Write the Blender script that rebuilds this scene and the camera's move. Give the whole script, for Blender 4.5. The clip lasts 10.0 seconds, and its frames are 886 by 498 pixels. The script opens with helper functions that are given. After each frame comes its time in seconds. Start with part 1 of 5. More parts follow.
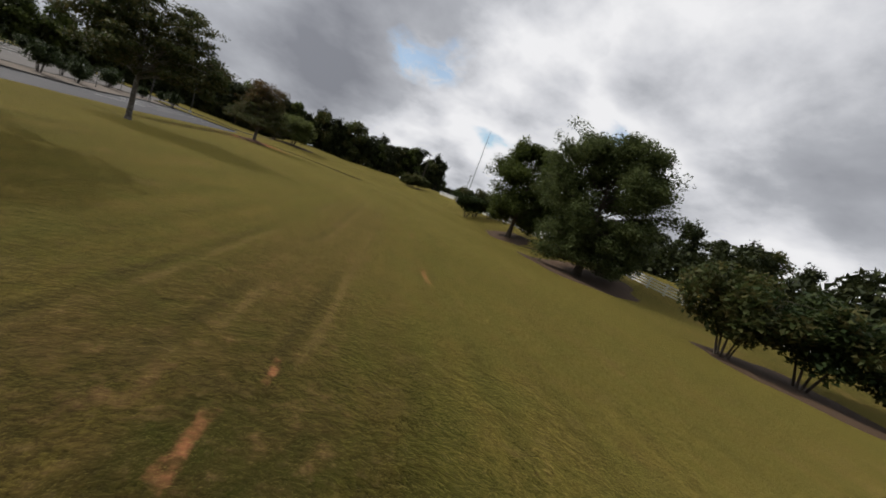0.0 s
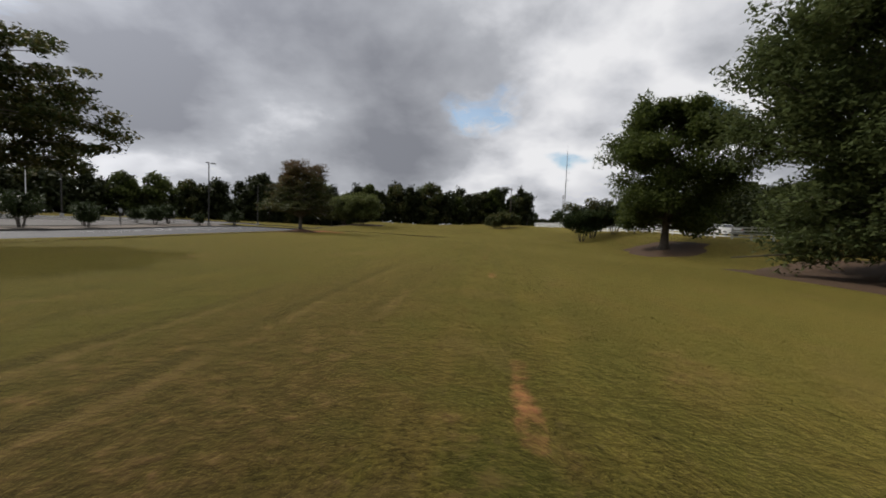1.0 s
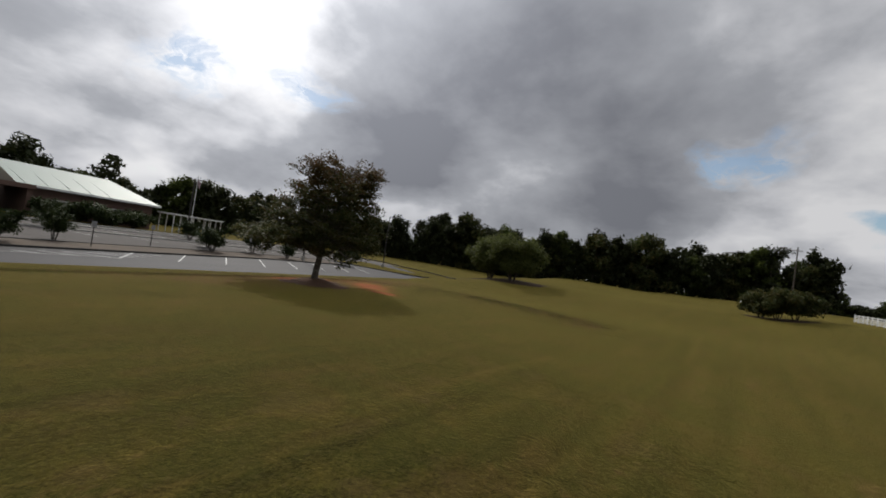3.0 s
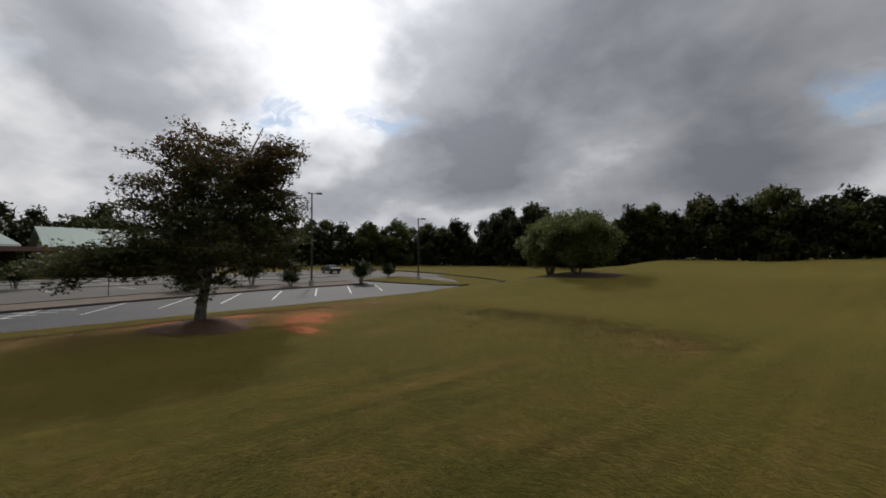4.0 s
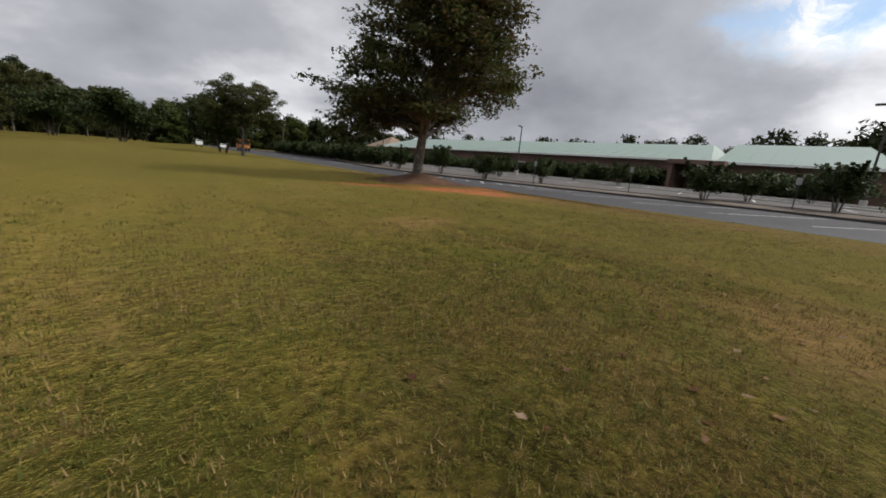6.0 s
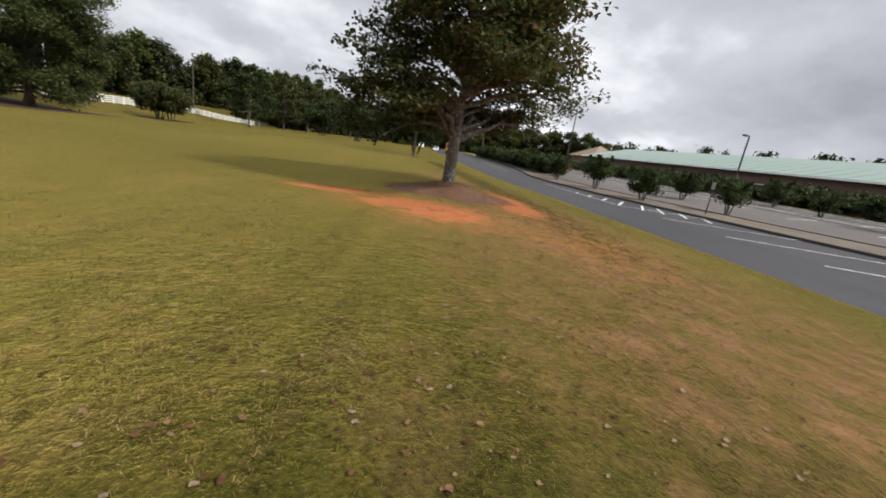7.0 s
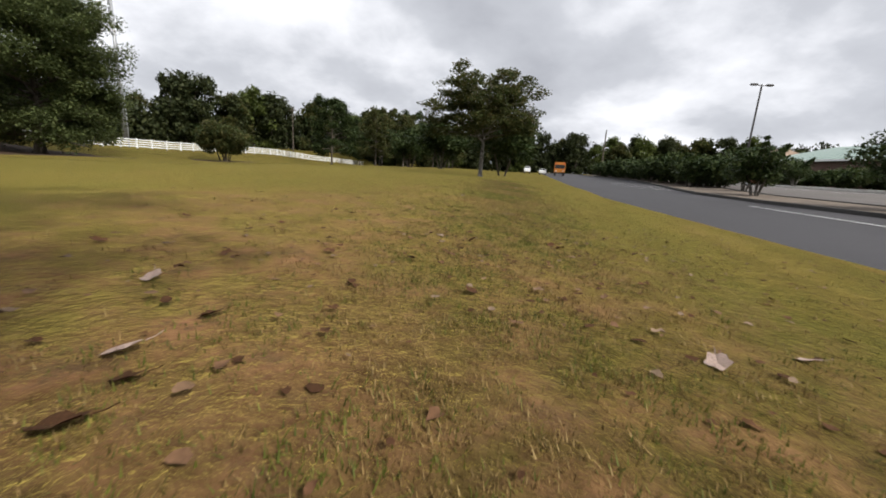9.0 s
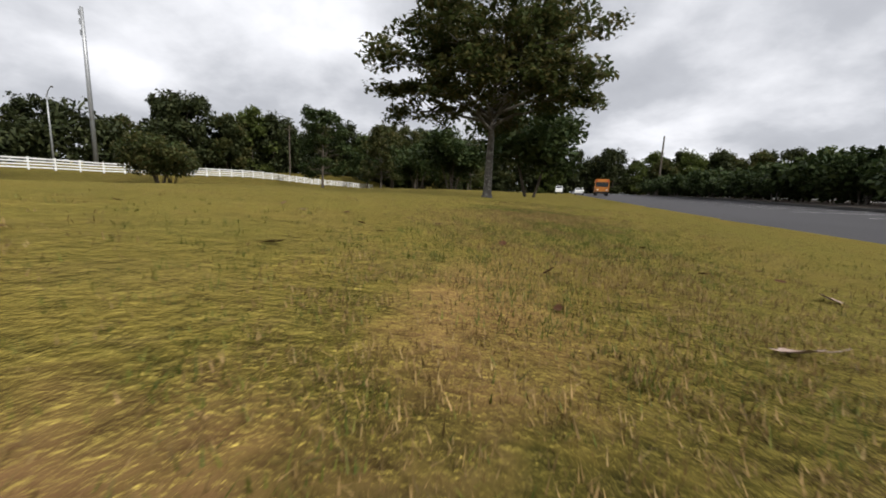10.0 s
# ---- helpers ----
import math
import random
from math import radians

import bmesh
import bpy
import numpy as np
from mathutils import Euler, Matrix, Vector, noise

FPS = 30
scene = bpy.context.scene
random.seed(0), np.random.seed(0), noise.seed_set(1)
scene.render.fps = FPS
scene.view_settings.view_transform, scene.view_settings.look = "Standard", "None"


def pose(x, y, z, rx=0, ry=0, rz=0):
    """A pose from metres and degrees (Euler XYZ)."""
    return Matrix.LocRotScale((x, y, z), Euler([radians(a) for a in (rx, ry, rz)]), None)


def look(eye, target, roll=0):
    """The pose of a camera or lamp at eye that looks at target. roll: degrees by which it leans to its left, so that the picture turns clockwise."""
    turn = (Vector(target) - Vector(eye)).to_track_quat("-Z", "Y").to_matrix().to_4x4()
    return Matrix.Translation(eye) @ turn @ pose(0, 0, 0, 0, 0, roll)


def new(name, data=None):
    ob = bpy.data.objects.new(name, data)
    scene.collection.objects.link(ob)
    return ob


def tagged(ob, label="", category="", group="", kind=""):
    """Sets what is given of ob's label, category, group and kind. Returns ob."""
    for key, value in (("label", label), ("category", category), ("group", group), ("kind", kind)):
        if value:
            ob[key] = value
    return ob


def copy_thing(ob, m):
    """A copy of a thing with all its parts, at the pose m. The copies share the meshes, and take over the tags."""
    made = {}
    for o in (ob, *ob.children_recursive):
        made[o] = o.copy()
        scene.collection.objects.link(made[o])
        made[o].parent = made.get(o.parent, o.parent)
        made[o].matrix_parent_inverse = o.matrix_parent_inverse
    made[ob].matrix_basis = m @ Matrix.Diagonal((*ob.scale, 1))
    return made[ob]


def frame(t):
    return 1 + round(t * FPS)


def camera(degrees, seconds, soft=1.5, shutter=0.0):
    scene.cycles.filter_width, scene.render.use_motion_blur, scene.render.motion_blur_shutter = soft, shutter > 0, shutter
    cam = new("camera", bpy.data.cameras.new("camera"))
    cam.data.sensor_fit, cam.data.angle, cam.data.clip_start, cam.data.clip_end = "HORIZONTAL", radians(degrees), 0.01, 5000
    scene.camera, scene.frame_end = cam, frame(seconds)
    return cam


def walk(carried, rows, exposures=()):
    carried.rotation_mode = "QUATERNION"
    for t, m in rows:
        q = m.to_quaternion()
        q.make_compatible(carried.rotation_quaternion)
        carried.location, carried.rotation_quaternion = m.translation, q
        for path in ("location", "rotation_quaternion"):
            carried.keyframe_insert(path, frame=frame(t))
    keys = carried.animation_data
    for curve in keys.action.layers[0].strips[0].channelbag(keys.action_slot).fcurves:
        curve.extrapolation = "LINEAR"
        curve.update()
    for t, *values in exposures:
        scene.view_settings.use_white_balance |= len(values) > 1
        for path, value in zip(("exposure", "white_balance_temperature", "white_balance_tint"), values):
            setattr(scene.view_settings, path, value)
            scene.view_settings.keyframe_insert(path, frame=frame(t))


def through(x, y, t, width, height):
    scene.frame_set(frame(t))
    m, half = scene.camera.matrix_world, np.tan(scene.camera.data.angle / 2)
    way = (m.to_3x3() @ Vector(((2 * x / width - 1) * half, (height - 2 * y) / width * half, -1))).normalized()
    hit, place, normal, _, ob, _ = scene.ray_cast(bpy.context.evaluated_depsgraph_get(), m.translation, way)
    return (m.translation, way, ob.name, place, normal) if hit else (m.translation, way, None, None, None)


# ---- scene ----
# The camera: metres, then yaw to the left, pitch up and roll in degrees.
cam = camera(97.82, 10.0, soft=1.8, shutter=0.013)


def at(x, y, z, yaw, pitch, roll):
    return pose(x, y, z, 90 + pitch, 0, yaw) @ pose(0, 0, 0, 0, 0, roll)


PATH = [
    (0, at(-13.73, -6.08, 2.23, -22.07, -7.36, 20.40)),
    (0.5, at(-10.90, 2.66, 1.38, -14.80, -5.26, 8.09)),
    (1, at(-8.56, 11.14, 1.06, -5.85, -3.22, 2.15)),
    (1.5, at(-6.54, 19.70, 1.32, -2.26, -1.18, 0.42)),
    (2, at(-4.30, 27.56, 1.83, 7.13, 2.01, 4.02)),
    (2.5, at(-2.68, 35.55, 2.50, 20.88, 0.88, 12.23)),
    (2.7, at(-2.11, 38.43, 2.75, 23.16, 0.95, 11.34)),
    (3.8, at(-1.95, 54.66, 2.98, 33.55, 2.45, -0.69)),
    (4, at(-2.00, 57.27, 2.92, 38.75, 1.42, -0.24)),
    (4.5, at(-1.55, 64.45, 2.17, 59.03, -2.41, 1.02)),
    (5, at(-2.29, 72.36, 1.25, 87.08, -5.40, 8.16)),
    (5.5, at(-5.49, 78.66, -0.08, 116.34, -7.15, 8.96)),
    (6, at(-10.48, 78.83, 0.60, 135.92, -12.05, 5.30)),
    (6.2, at(-12.21, 79.47, 0.59, 144.04, -13.25, 5.60)),
    (7.3, at(-21.01, 78.91, 1.62, 171.51, -14.63, 11.08)),
    (7.5, at(-22.04, 77.63, 1.62, 174.09, -14.46, 12.86)),
    (8, at(-24.44, 74.87, 1.34, 179.92, -14.11, 11.36)),
    (8.5, at(-25.83, 67.71, 0.57, 182.99, -13.17, 5.49)),
    (9, at(-25.82, 61.21, 0.30, 185.24, -12.07, 3.54)),
    (9.5, at(-26.30, 53.04, 0.16, 187.41, -10.68, 3.25)),
    (10, at(-26.53, 44.50, -0.05, 189.51, -8.90, 2.31)),
]
walk(cam, PATH, [(0, -0.55), (1, -0.6), (2.0, -0.8), (2.5, -0.95), (4.0, -1.05), (4.5, -0.99), (5.0, -0.87), (5.5, -0.78), (6.2, -0.25), (7.3, 0.16), (8.0, 0.2), (8.5, 0.24), (9.0, 0.14), (10, -0.04)])

# World: sky with a broken cloud deck, and one veiled sun in the west-north-west.
SUN_YAW, SUN_HIGH = 53.0, 44.0
SUN_DIR = Vector((-math.sin(radians(SUN_YAW)) * math.cos(radians(SUN_HIGH)), math.cos(radians(SUN_YAW)) * math.cos(radians(SUN_HIGH)), math.sin(radians(SUN_HIGH))))


class Nodes:
    """Short hand for building node trees."""

    def __init__(self, tree):
        self.tree = tree
        tree.nodes.clear()

    def add(self, kind, **inputs):
        node = self.tree.nodes.new(kind)
        for key, value in inputs.items():
            self.put(node.inputs[key.replace("_", " ")], value)
        return node

    def put(self, socket, value):
        if isinstance(value, bpy.types.NodeSocket):
            self.tree.links.new(value, socket)
        else:
            socket.default_value = value

    def math(self, op, a, b=0.0, c=0.0, clamp=False):
        node = self.tree.nodes.new("ShaderNodeMath")
        node.operation, node.use_clamp = op, clamp
        for n, v in enumerate((a, b, c)):
            self.put(node.inputs[n], v)
        return node.outputs[0]

    def vec(self, op, a, b=None):
        node = self.tree.nodes.new("ShaderNodeVectorMath")
        node.operation = op
        self.put(node.inputs[0], a)
        if b is not None:
            self.put(node.inputs[1], b)
        return node.outputs["Value"] if op in ("DOT_PRODUCT", "LENGTH", "DISTANCE") else node.outputs[0]

    def mix(self, fac, a, b, blend="MIX"):
        node = self.tree.nodes.new("ShaderNodeMix")
        node.data_type, node.blend_type = "RGBA", blend
        self.put(node.inputs["Factor"], fac)
        self.put(node.inputs[6], a)
        self.put(node.inputs[7], b)
        return node.outputs[2]

    def ramp(self, fac, *stops):
        node = self.tree.nodes.new("ShaderNodeValToRGB")
        self.put(node.inputs[0], fac)
        el = node.color_ramp.elements
        while len(el) < len(stops):
            el.new(0.5)
        for e, (p, c) in zip(el, stops):
            e.position, e.color = p, (*c, 1) if isinstance(c, tuple) else (c, c, c, 1)
        return node.outputs[0]

    def noise(self, vector, scale, detail=4.0, rough=0.55, distort=0.0):
        node = self.tree.nodes.new("ShaderNodeTexNoise")
        self.put(node.inputs["Vector"], vector)
        for k, v in (("Scale", scale), ("Detail", detail), ("Roughness", rough), ("Distortion", distort)):
            node.inputs[k].default_value = v
        return node.outputs[0]


def build_world():
    world = bpy.data.worlds.new("world")
    world.use_nodes = True
    scene.world = world
    n = Nodes(world.node_tree)
    sky = n.add("ShaderNodeTexSky")
    sky.sky_type, sky.sun_disc, sky.air_density, sky.dust_density = "NISHITA", False, 1.2, 0.4
    sky.sun_elevation, sky.sun_rotation = radians(SUN_HIGH), radians(-SUN_YAW)
    way = n.add("ShaderNodeTexCoord").outputs["Generated"]
    split = n.add("ShaderNodeSeparateXYZ", Vector=way)
    up = n.math("ADD", n.math("MAXIMUM", split.outputs[2], 0.0), 0.42)
    flat = n.add("ShaderNodeCombineXYZ", X=n.math("DIVIDE", split.outputs[0], up), Y=n.math("DIVIDE", split.outputs[1], up), Z=0.0).outputs[0]
    moved = n.vec("ADD", flat, (5.3, 0.4, 0.0))
    bulk = n.noise(moved, 0.8, 2.0, 0.5, 0.2)
    shape = n.noise(moved, 2.2, 6.0, 0.5, 0.15)
    puff = n.add("ShaderNodeTexVoronoi", Vector=n.vec("ADD", moved, n.vec("MULTIPLY", n.add("ShaderNodeTexNoise", Vector=moved, Scale=2.2, Detail=5.0).outputs[1], (0.5, 0.5, 0.0))), Scale=2.6).outputs[0]
    fine = n.noise(moved, 7.5, 6.0, 0.6, 0.2)
    thick = n.math("ADD", n.math("MULTIPLY", bulk, 0.62), n.math("ADD", n.math("MULTIPLY", shape, 0.42), n.math("ADD", n.math("MULTIPLY", puff, -0.09), n.math("MULTIPLY", n.math("SUBTRACT", fine, 0.5), 0.09))))
    # One heavy bank of cloud in the north.
    heavy = n.math("MAXIMUM", n.math("SUBTRACT", 1.0, n.math("DIVIDE", n.vec("DISTANCE", n.vec("ADD", flat, n.vec("MULTIPLY", n.vec("SUBTRACT", n.add("ShaderNodeTexNoise", Vector=moved, Scale=1.6, Detail=5.0).outputs[1], (0.5, 0.5, 0.5)), (0.9, 0.9, 0.0))), (-0.2, 1.2, 0.0)), 0.85)), 0.0)
    thick = n.math("ADD", thick, n.math("MULTIPLY", n.math("POWER", heavy, 0.6), 0.15))
    # Its western edge is sharp.
    rag = n.vec("MULTIPLY", n.vec("SUBTRACT", n.add("ShaderNodeTexNoise", Vector=moved, Scale=2.4, Detail=6.0).outputs[1], (0.5, 0.5, 0.5)), (0.7, 0.7, 0.0))
    side = n.vec("DOT_PRODUCT", n.vec("ADD", flat, rag), (0.80, 0.60, 0.0))
    wall = n.math("MULTIPLY", n.ramp(n.math("ADD", side, 0.33), (0.0, 0.0), (0.16, 1.0)), n.math("MAXIMUM", n.math("SUBTRACT", 1.0, n.math("DIVIDE", n.vec("DISTANCE", flat, (-0.62, 0.95, 0.0)), 0.75)), 0.0))
    thick = n.math("ADD", thick, n.math("MULTIPLY", n.math("MINIMUM", n.math("MULTIPLY", wall, 2.0), 1.0), 0.065))
    # The deck lies smoother and thinner in the south.
    calm = n.math("MULTIPLY", n.ramp(n.math("MULTIPLY", split.outputs[1], -1.0), (0.0, 0.0), (0.45, 0.36)), 1.0)
    thick = n.math("ADD", n.math("MULTIPLY", thick, n.math("SUBTRACT", 1.0, calm)), n.math("MULTIPLY", calm, 0.585))
    # Thin cloud is bright, thick cloud is grey; the deck is thinnest before the sun.
    near_sun = n.math("MAXIMUM", n.vec("DOT_PRODUCT", way, tuple(SUN_DIR)), 0.0)
    thick = n.math("SUBTRACT", thick, n.math("MULTIPLY", n.math("POWER", near_sun, 7.0), 0.075))
    # A bright thin patch below the sun.
    lower = n.math("MAXIMUM", n.vec("DOT_PRODUCT", way, (-0.828, 0.369, 0.423)), 0.0)
    thick = n.math("SUBTRACT", thick, n.math("MULTIPLY", n.math("POWER", lower, 30.0), 0.06))
    # Thinner cloud in the east.
    east = n.math("MAXIMUM", n.vec("DOT_PRODUCT", way, (0.92, 0.35, 0.17)), 0.0)
    thick = n.math("SUBTRACT", thick, n.math("MULTIPLY", n.math("POWER", east, 4.0), 0.06))
    # Small ragged gaps in the deck, where blue shows.
    torn = n.vec("ADD", flat, n.vec("MULTIPLY", n.vec("SUBTRACT", n.add("ShaderNodeTexNoise", Vector=moved, Scale=6.0, Detail=6.0).outputs[1], (0.5, 0.5, 0.5)), (0.32, 0.32, 0.0)))
    wisp = n.ramp(n.noise(torn, 9.0, 6.0, 0.65), (0.40, 0.1), (0.62, 1.6))
    opened = None
    for x, y, r in ((-1.14, 0.60, 0.16), (-1.27, -0.15, 0.24), (0.25, 1.35, 0.15), (-0.92, 0.86, 0.13)):
        gap = n.math("MAXIMUM", n.math("SUBTRACT", 1.0, n.math("DIVIDE", n.vec("DISTANCE", torn, (x, y, 0.0)), r)), 0.0)
        opened = gap if opened is None else n.math("MAXIMUM", opened, gap)
    thick = n.math("SUBTRACT", thick, n.math("MULTIPLY", opened, 0.07))
    cloud = n.ramp(thick, (0.385, (0.98, 0.98, 1.0)), (0.445, (0.74, 0.75, 0.79)), (0.51, (0.46, 0.475, 0.515)), (0.65, (0.25, 0.26, 0.295)))
    glow = n.math("ADD", 0.73, n.math("MULTIPLY", n.math("POWER", near_sun, 6.0), 1.0))
    lit = n.mix(1.0, cloud, n.add("ShaderNodeCombineXYZ", X=glow, Y=glow, Z=glow).outputs[0], "MULTIPLY")
    blue = n.mix(1.0, sky.outputs[0], (0.105, 0.105, 0.105, 1), "MULTIPLY")
    cover = n.ramp(thick, (0.315, 0.0), (0.355, 1.0))
    cover = n.math("MULTIPLY", cover, n.math("SUBTRACT", 1.0, n.math("MINIMUM", n.math("MULTIPLY", opened, wisp), 0.8)))
    seen = n.mix(cover, blue, lit)
    back = n.add("ShaderNodeBackground", Color=seen, Strength=SKY_STRENGTH)
    n.add("ShaderNodeOutputWorld", Surface=back.outputs[0])


SKY_STRENGTH = 1.75
build_world()
sun = new("sun", bpy.data.lights.new("sun", "SUN"))
sun.data.energy, sun.data.angle, sun.data.color = 4.0, radians(3), (1.0, 0.95, 0.87)
sun.matrix_world = look(tuple(SUN_DIR * 60), (0, 0, 0))
scene.view_settings.exposure = 0.0


# Materials.
def material(name, rough=0.8, metal=0.0):
    m = bpy.data.materials.new(name)
    m.use_nodes = True
    n = Nodes(m.node_tree)
    bsdf = n.add("ShaderNodeBsdfPrincipled", Roughness=rough, Metallic=metal)
    out = n.add("ShaderNodeOutputMaterial", Surface=bsdf.outputs[0])
    return m, n, bsdf, out


def bump(n, bsdf, height, strength=0.4, distance=0.02):
    n.put(bsdf.inputs["Normal"], n.add("ShaderNodeBump", Height=height, Strength=strength, Distance=distance).outputs[0])


def plain(name, colour, rough=0.6, metal=0.0, vary=0.12, scale=3.0, rough_bump=0.15):
    """Paint, metal or plastic with slight blotches and grain."""
    m, n, bsdf, _ = material(name, rough, metal)
    where = n.add("ShaderNodeTexCoord").outputs["Object"]
    big, small = n.noise(where, scale, 4.0), n.noise(where, scale * 14, 3.0)
    f = n.math("ADD", n.math("MULTIPLY", big, 0.7), n.math("MULTIPLY", small, 0.3))
    dark = tuple(c * (1 - vary * 2) for c in colour)
    light = tuple(min(1, c * (1 + vary)) for c in colour)
    n.put(bsdf.inputs["Base Color"], n.ramp(f, (0.3, dark), (0.7, light)))
    n.put(bsdf.inputs["Roughness"], n.math("ADD", rough - 0.1, n.math("MULTIPLY", big, 0.2)))
    bump(n, bsdf, small, rough_bump, 0.01)
    return m


def leaf_material(name, a, b, c, through=0.35, patch_scale=0.55):
    """Foliage: three tones by leaf, some light let through."""
    m, n, bsdf, out = material(name, 0.55)
    pick = n.add("ShaderNodeNewGeometry").outputs["Random Per Island"]
    where = n.add("ShaderNodeTexCoord").outputs["Object"]
    patch = n.noise(where, patch_scale, 2.0)
    f = n.math("ADD", n.math("MULTIPLY", pick, 0.55), n.math("MULTIPLY", patch, 0.5))
    col = n.ramp(f, (0.2, a), (0.5, b), (0.85, c))
    n.put(bsdf.inputs["Base Color"], col)
    bsdf.inputs["Specular IOR Level"].default_value = 0.12
    thin = n.add("ShaderNodeBsdfTranslucent", Color=col)
    both = n.add("ShaderNodeMixShader", Fac=through)
    n.put(both.inputs[1], bsdf.outputs[0])
    n.put(both.inputs[2], thin.outputs[0])
    n.put(out.inputs["Surface"], both.outputs[0])
    return m


def bark_material(name, a, b, lichen=0.0):
    m, n, bsdf, _ = material(name, 0.9)
    where = n.add("ShaderNodeTexCoord").outputs["Object"]
    long = n.vec("MULTIPLY", where, (1.0, 1.0, 0.25))
    ridges = n.noise(long, 22.0, 5.0, 0.6, 0.6)
    blotch = n.noise(where, 2.5, 4.0)
    f = n.math("ADD", n.math("MULTIPLY", ridges, 0.55), n.math("MULTIPLY", blotch, 0.45))
    patches = n.ramp(n.noise(where, 6.0, 5.0, 0.65), (0.53, 0.0), (0.62, lichen))
    n.put(bsdf.inputs["Base Color"], n.mix(patches, n.ramp(f, (0.35, a), (0.65, b)), (0.33, 0.32, 0.28, 1)))
    bump(n, bsdf, ridges, 0.8, 0.03)
    return m


CLAY_SPOTS = [(-21.2, 69.4, 1.2, 1.3), (-20.2, 68.6, 1.3, 1.0), (-24.6, 66.6, 0.8, 1.3), (-25.0, 64.6, 0.7, 1.8), (-18.4, 67.0, 1.3, 0.5)]


SCRAPES = [(3.9, 1.3, -10.17, 0.15), (12.7, 1.1, -10.34, 0.14), (21.4, 0.9, -10.55, 0.17), (32.0, 1.8, -10.85, 0.14), (-4.6, 0.5, -12.68, 0.09), (-6.0, 0.6, -13.0, 0.11), (47.0, 1.6, -9.1, 0.13)]
ROUGH_SPOTS = [(-4.8, 75.2, 2.4, 2.0), (-14.2, 78.9, 1.3, 0.9), (-14.1, 74.5, 0.9, 0.6), (-26.45, 43.3, 0.32, 0.9), (-26.1, 44.5, 0.5, 0.7), (-27.4, 44.2, 0.4, 0.5), (-25.4, 60.3, 0.9, 0.9), (-25.6, 53.0, 0.8, 1.2), (-27.0, 51.0, 0.5, 1.0)]


def ground_material(name="dry_lawn"):
    """Dry mown lawn: olive and straw patches, mowing streaks, worn ruts, bare red clay by the tree."""
    m, n, bsdf, _ = material(name, 0.95)
    where = n.add("ShaderNodeTexCoord").outputs["Object"]
    mid_fine = n.noise(where, 1.3, 5.0, 0.6)
    wide, mid, small, tiny = n.noise(where, 0.07, 4.0), n.noise(where, 0.45, 5.0, 0.6), n.noise(where, 3.2, 5.0, 0.65), n.noise(where, 20.0, 4.0, 0.7)
    across, along = n.vec("DOT_PRODUCT", where, (0.976, -0.215, 0.0)), n.vec("DOT_PRODUCT", where, (0.215, 0.976, 0.0))
    lanes = n.add("ShaderNodeCombineXYZ", X=across, Y=n.math("MULTIPLY", along, 0.04), Z=0.0).outputs[0]
    streak = n.noise(lanes, 1.3, 3.0)
    f = n.math("ADD", n.math("ADD", n.math("MULTIPLY", wide, 0.20), n.math("ADD", n.math("MULTIPLY", mid, 0.22), n.math("MULTIPLY", mid_fine, 0.18))), n.math("ADD", n.math("MULTIPLY", streak, 0.36), n.math("MULTIPLY", small, 0.10)))
    grass = n.ramp(f, (0.38, (0.0197, 0.0218, 0.0035)), (0.47, (0.0366, 0.0338, 0.0056)), (0.54, (0.0549, 0.0429, 0.0084)), (0.64, (0.0788, 0.0514, 0.0141)))
    blades = n.ramp(n.math("ADD", n.math("MULTIPLY", tiny, 0.8), n.math("MULTIPLY", small, 0.2)), (0.39, 0.32), (0.61, 1.50))
    grass = n.mix(1.0, grass, blades, "MULTIPLY")
    grass = n.mix(1.0, grass, n.ramp(n.noise(lanes, 1.9, 2.0), (0.38, 0.72), (0.62, 1.22)), "MULTIPLY")
    # Pace-sized patches of green and of bleached straw.
    turf = n.noise(where, 0.85, 4.0, 0.6, 0.3)
    grass = n.mix(n.ramp(turf, (0.47, 0.0), (0.59, 0.55)), grass, (0.0338, 0.0366, 0.0063, 1))
    grass = n.mix(n.ramp(turf, (0.34, 0.4), (0.43, 0.0)), grass, (0.0810, 0.0542, 0.0211, 1))
    # Hand-sized clumps: pale straw on dark thatch.
    clump = n.noise(where, 9.0, 6.0, 0.7)
    grass = n.mix(n.ramp(clump, (0.54, 0.0), (0.70, 0.4)), grass, (0.1302, 0.0915, 0.0380, 1))
    grass = n.mix(n.ramp(clump, (0.34, 0.5), (0.47, 0.0)), grass, (0.0169, 0.0148, 0.0042, 1))
    ragged = n.math("ADD", n.math("MULTIPLY", n.math("SUBTRACT", small, 0.5), 1.6), n.math("MULTIPLY", n.math("SUBTRACT", mid, 0.5), 1.4))
    # Bare clay by the tree.
    clay = None
    for x, y, rx, ry in CLAY_SPOTS:
        off = n.vec("MULTIPLY", n.vec("SUBTRACT", where, (x, y, 0.0)), (1 / rx, 1 / ry, 0.0))
        near = n.math("SUBTRACT", 1.2, n.vec("LENGTH", off))
        clay = near if clay is None else n.math("MAXIMUM", clay, near)
    bare = n.ramp(n.math("ADD", clay, ragged), (0.05, 0.0), (0.45, 1.0))
    halo = n.ramp(n.math("MULTIPLY", n.math("ADD", n.math("ADD", clay, 1.0), n.math("MULTIPLY", ragged, 0.55)), 0.5), (0.08, 0.0), (0.6, 0.5))
    red = n.math("SUBTRACT", 1.0, n.vec("LENGTH", n.vec("MULTIPLY", n.vec("SUBTRACT", where, (-24.4, 71.2, 0.0)), (0.45, 0.30, 0.0))))
    halo = n.math("MULTIPLY", halo, n.ramp(n.noise(where, 1.7, 6.0, 0.7), (0.38, 0.45), (0.58, 1.3)))
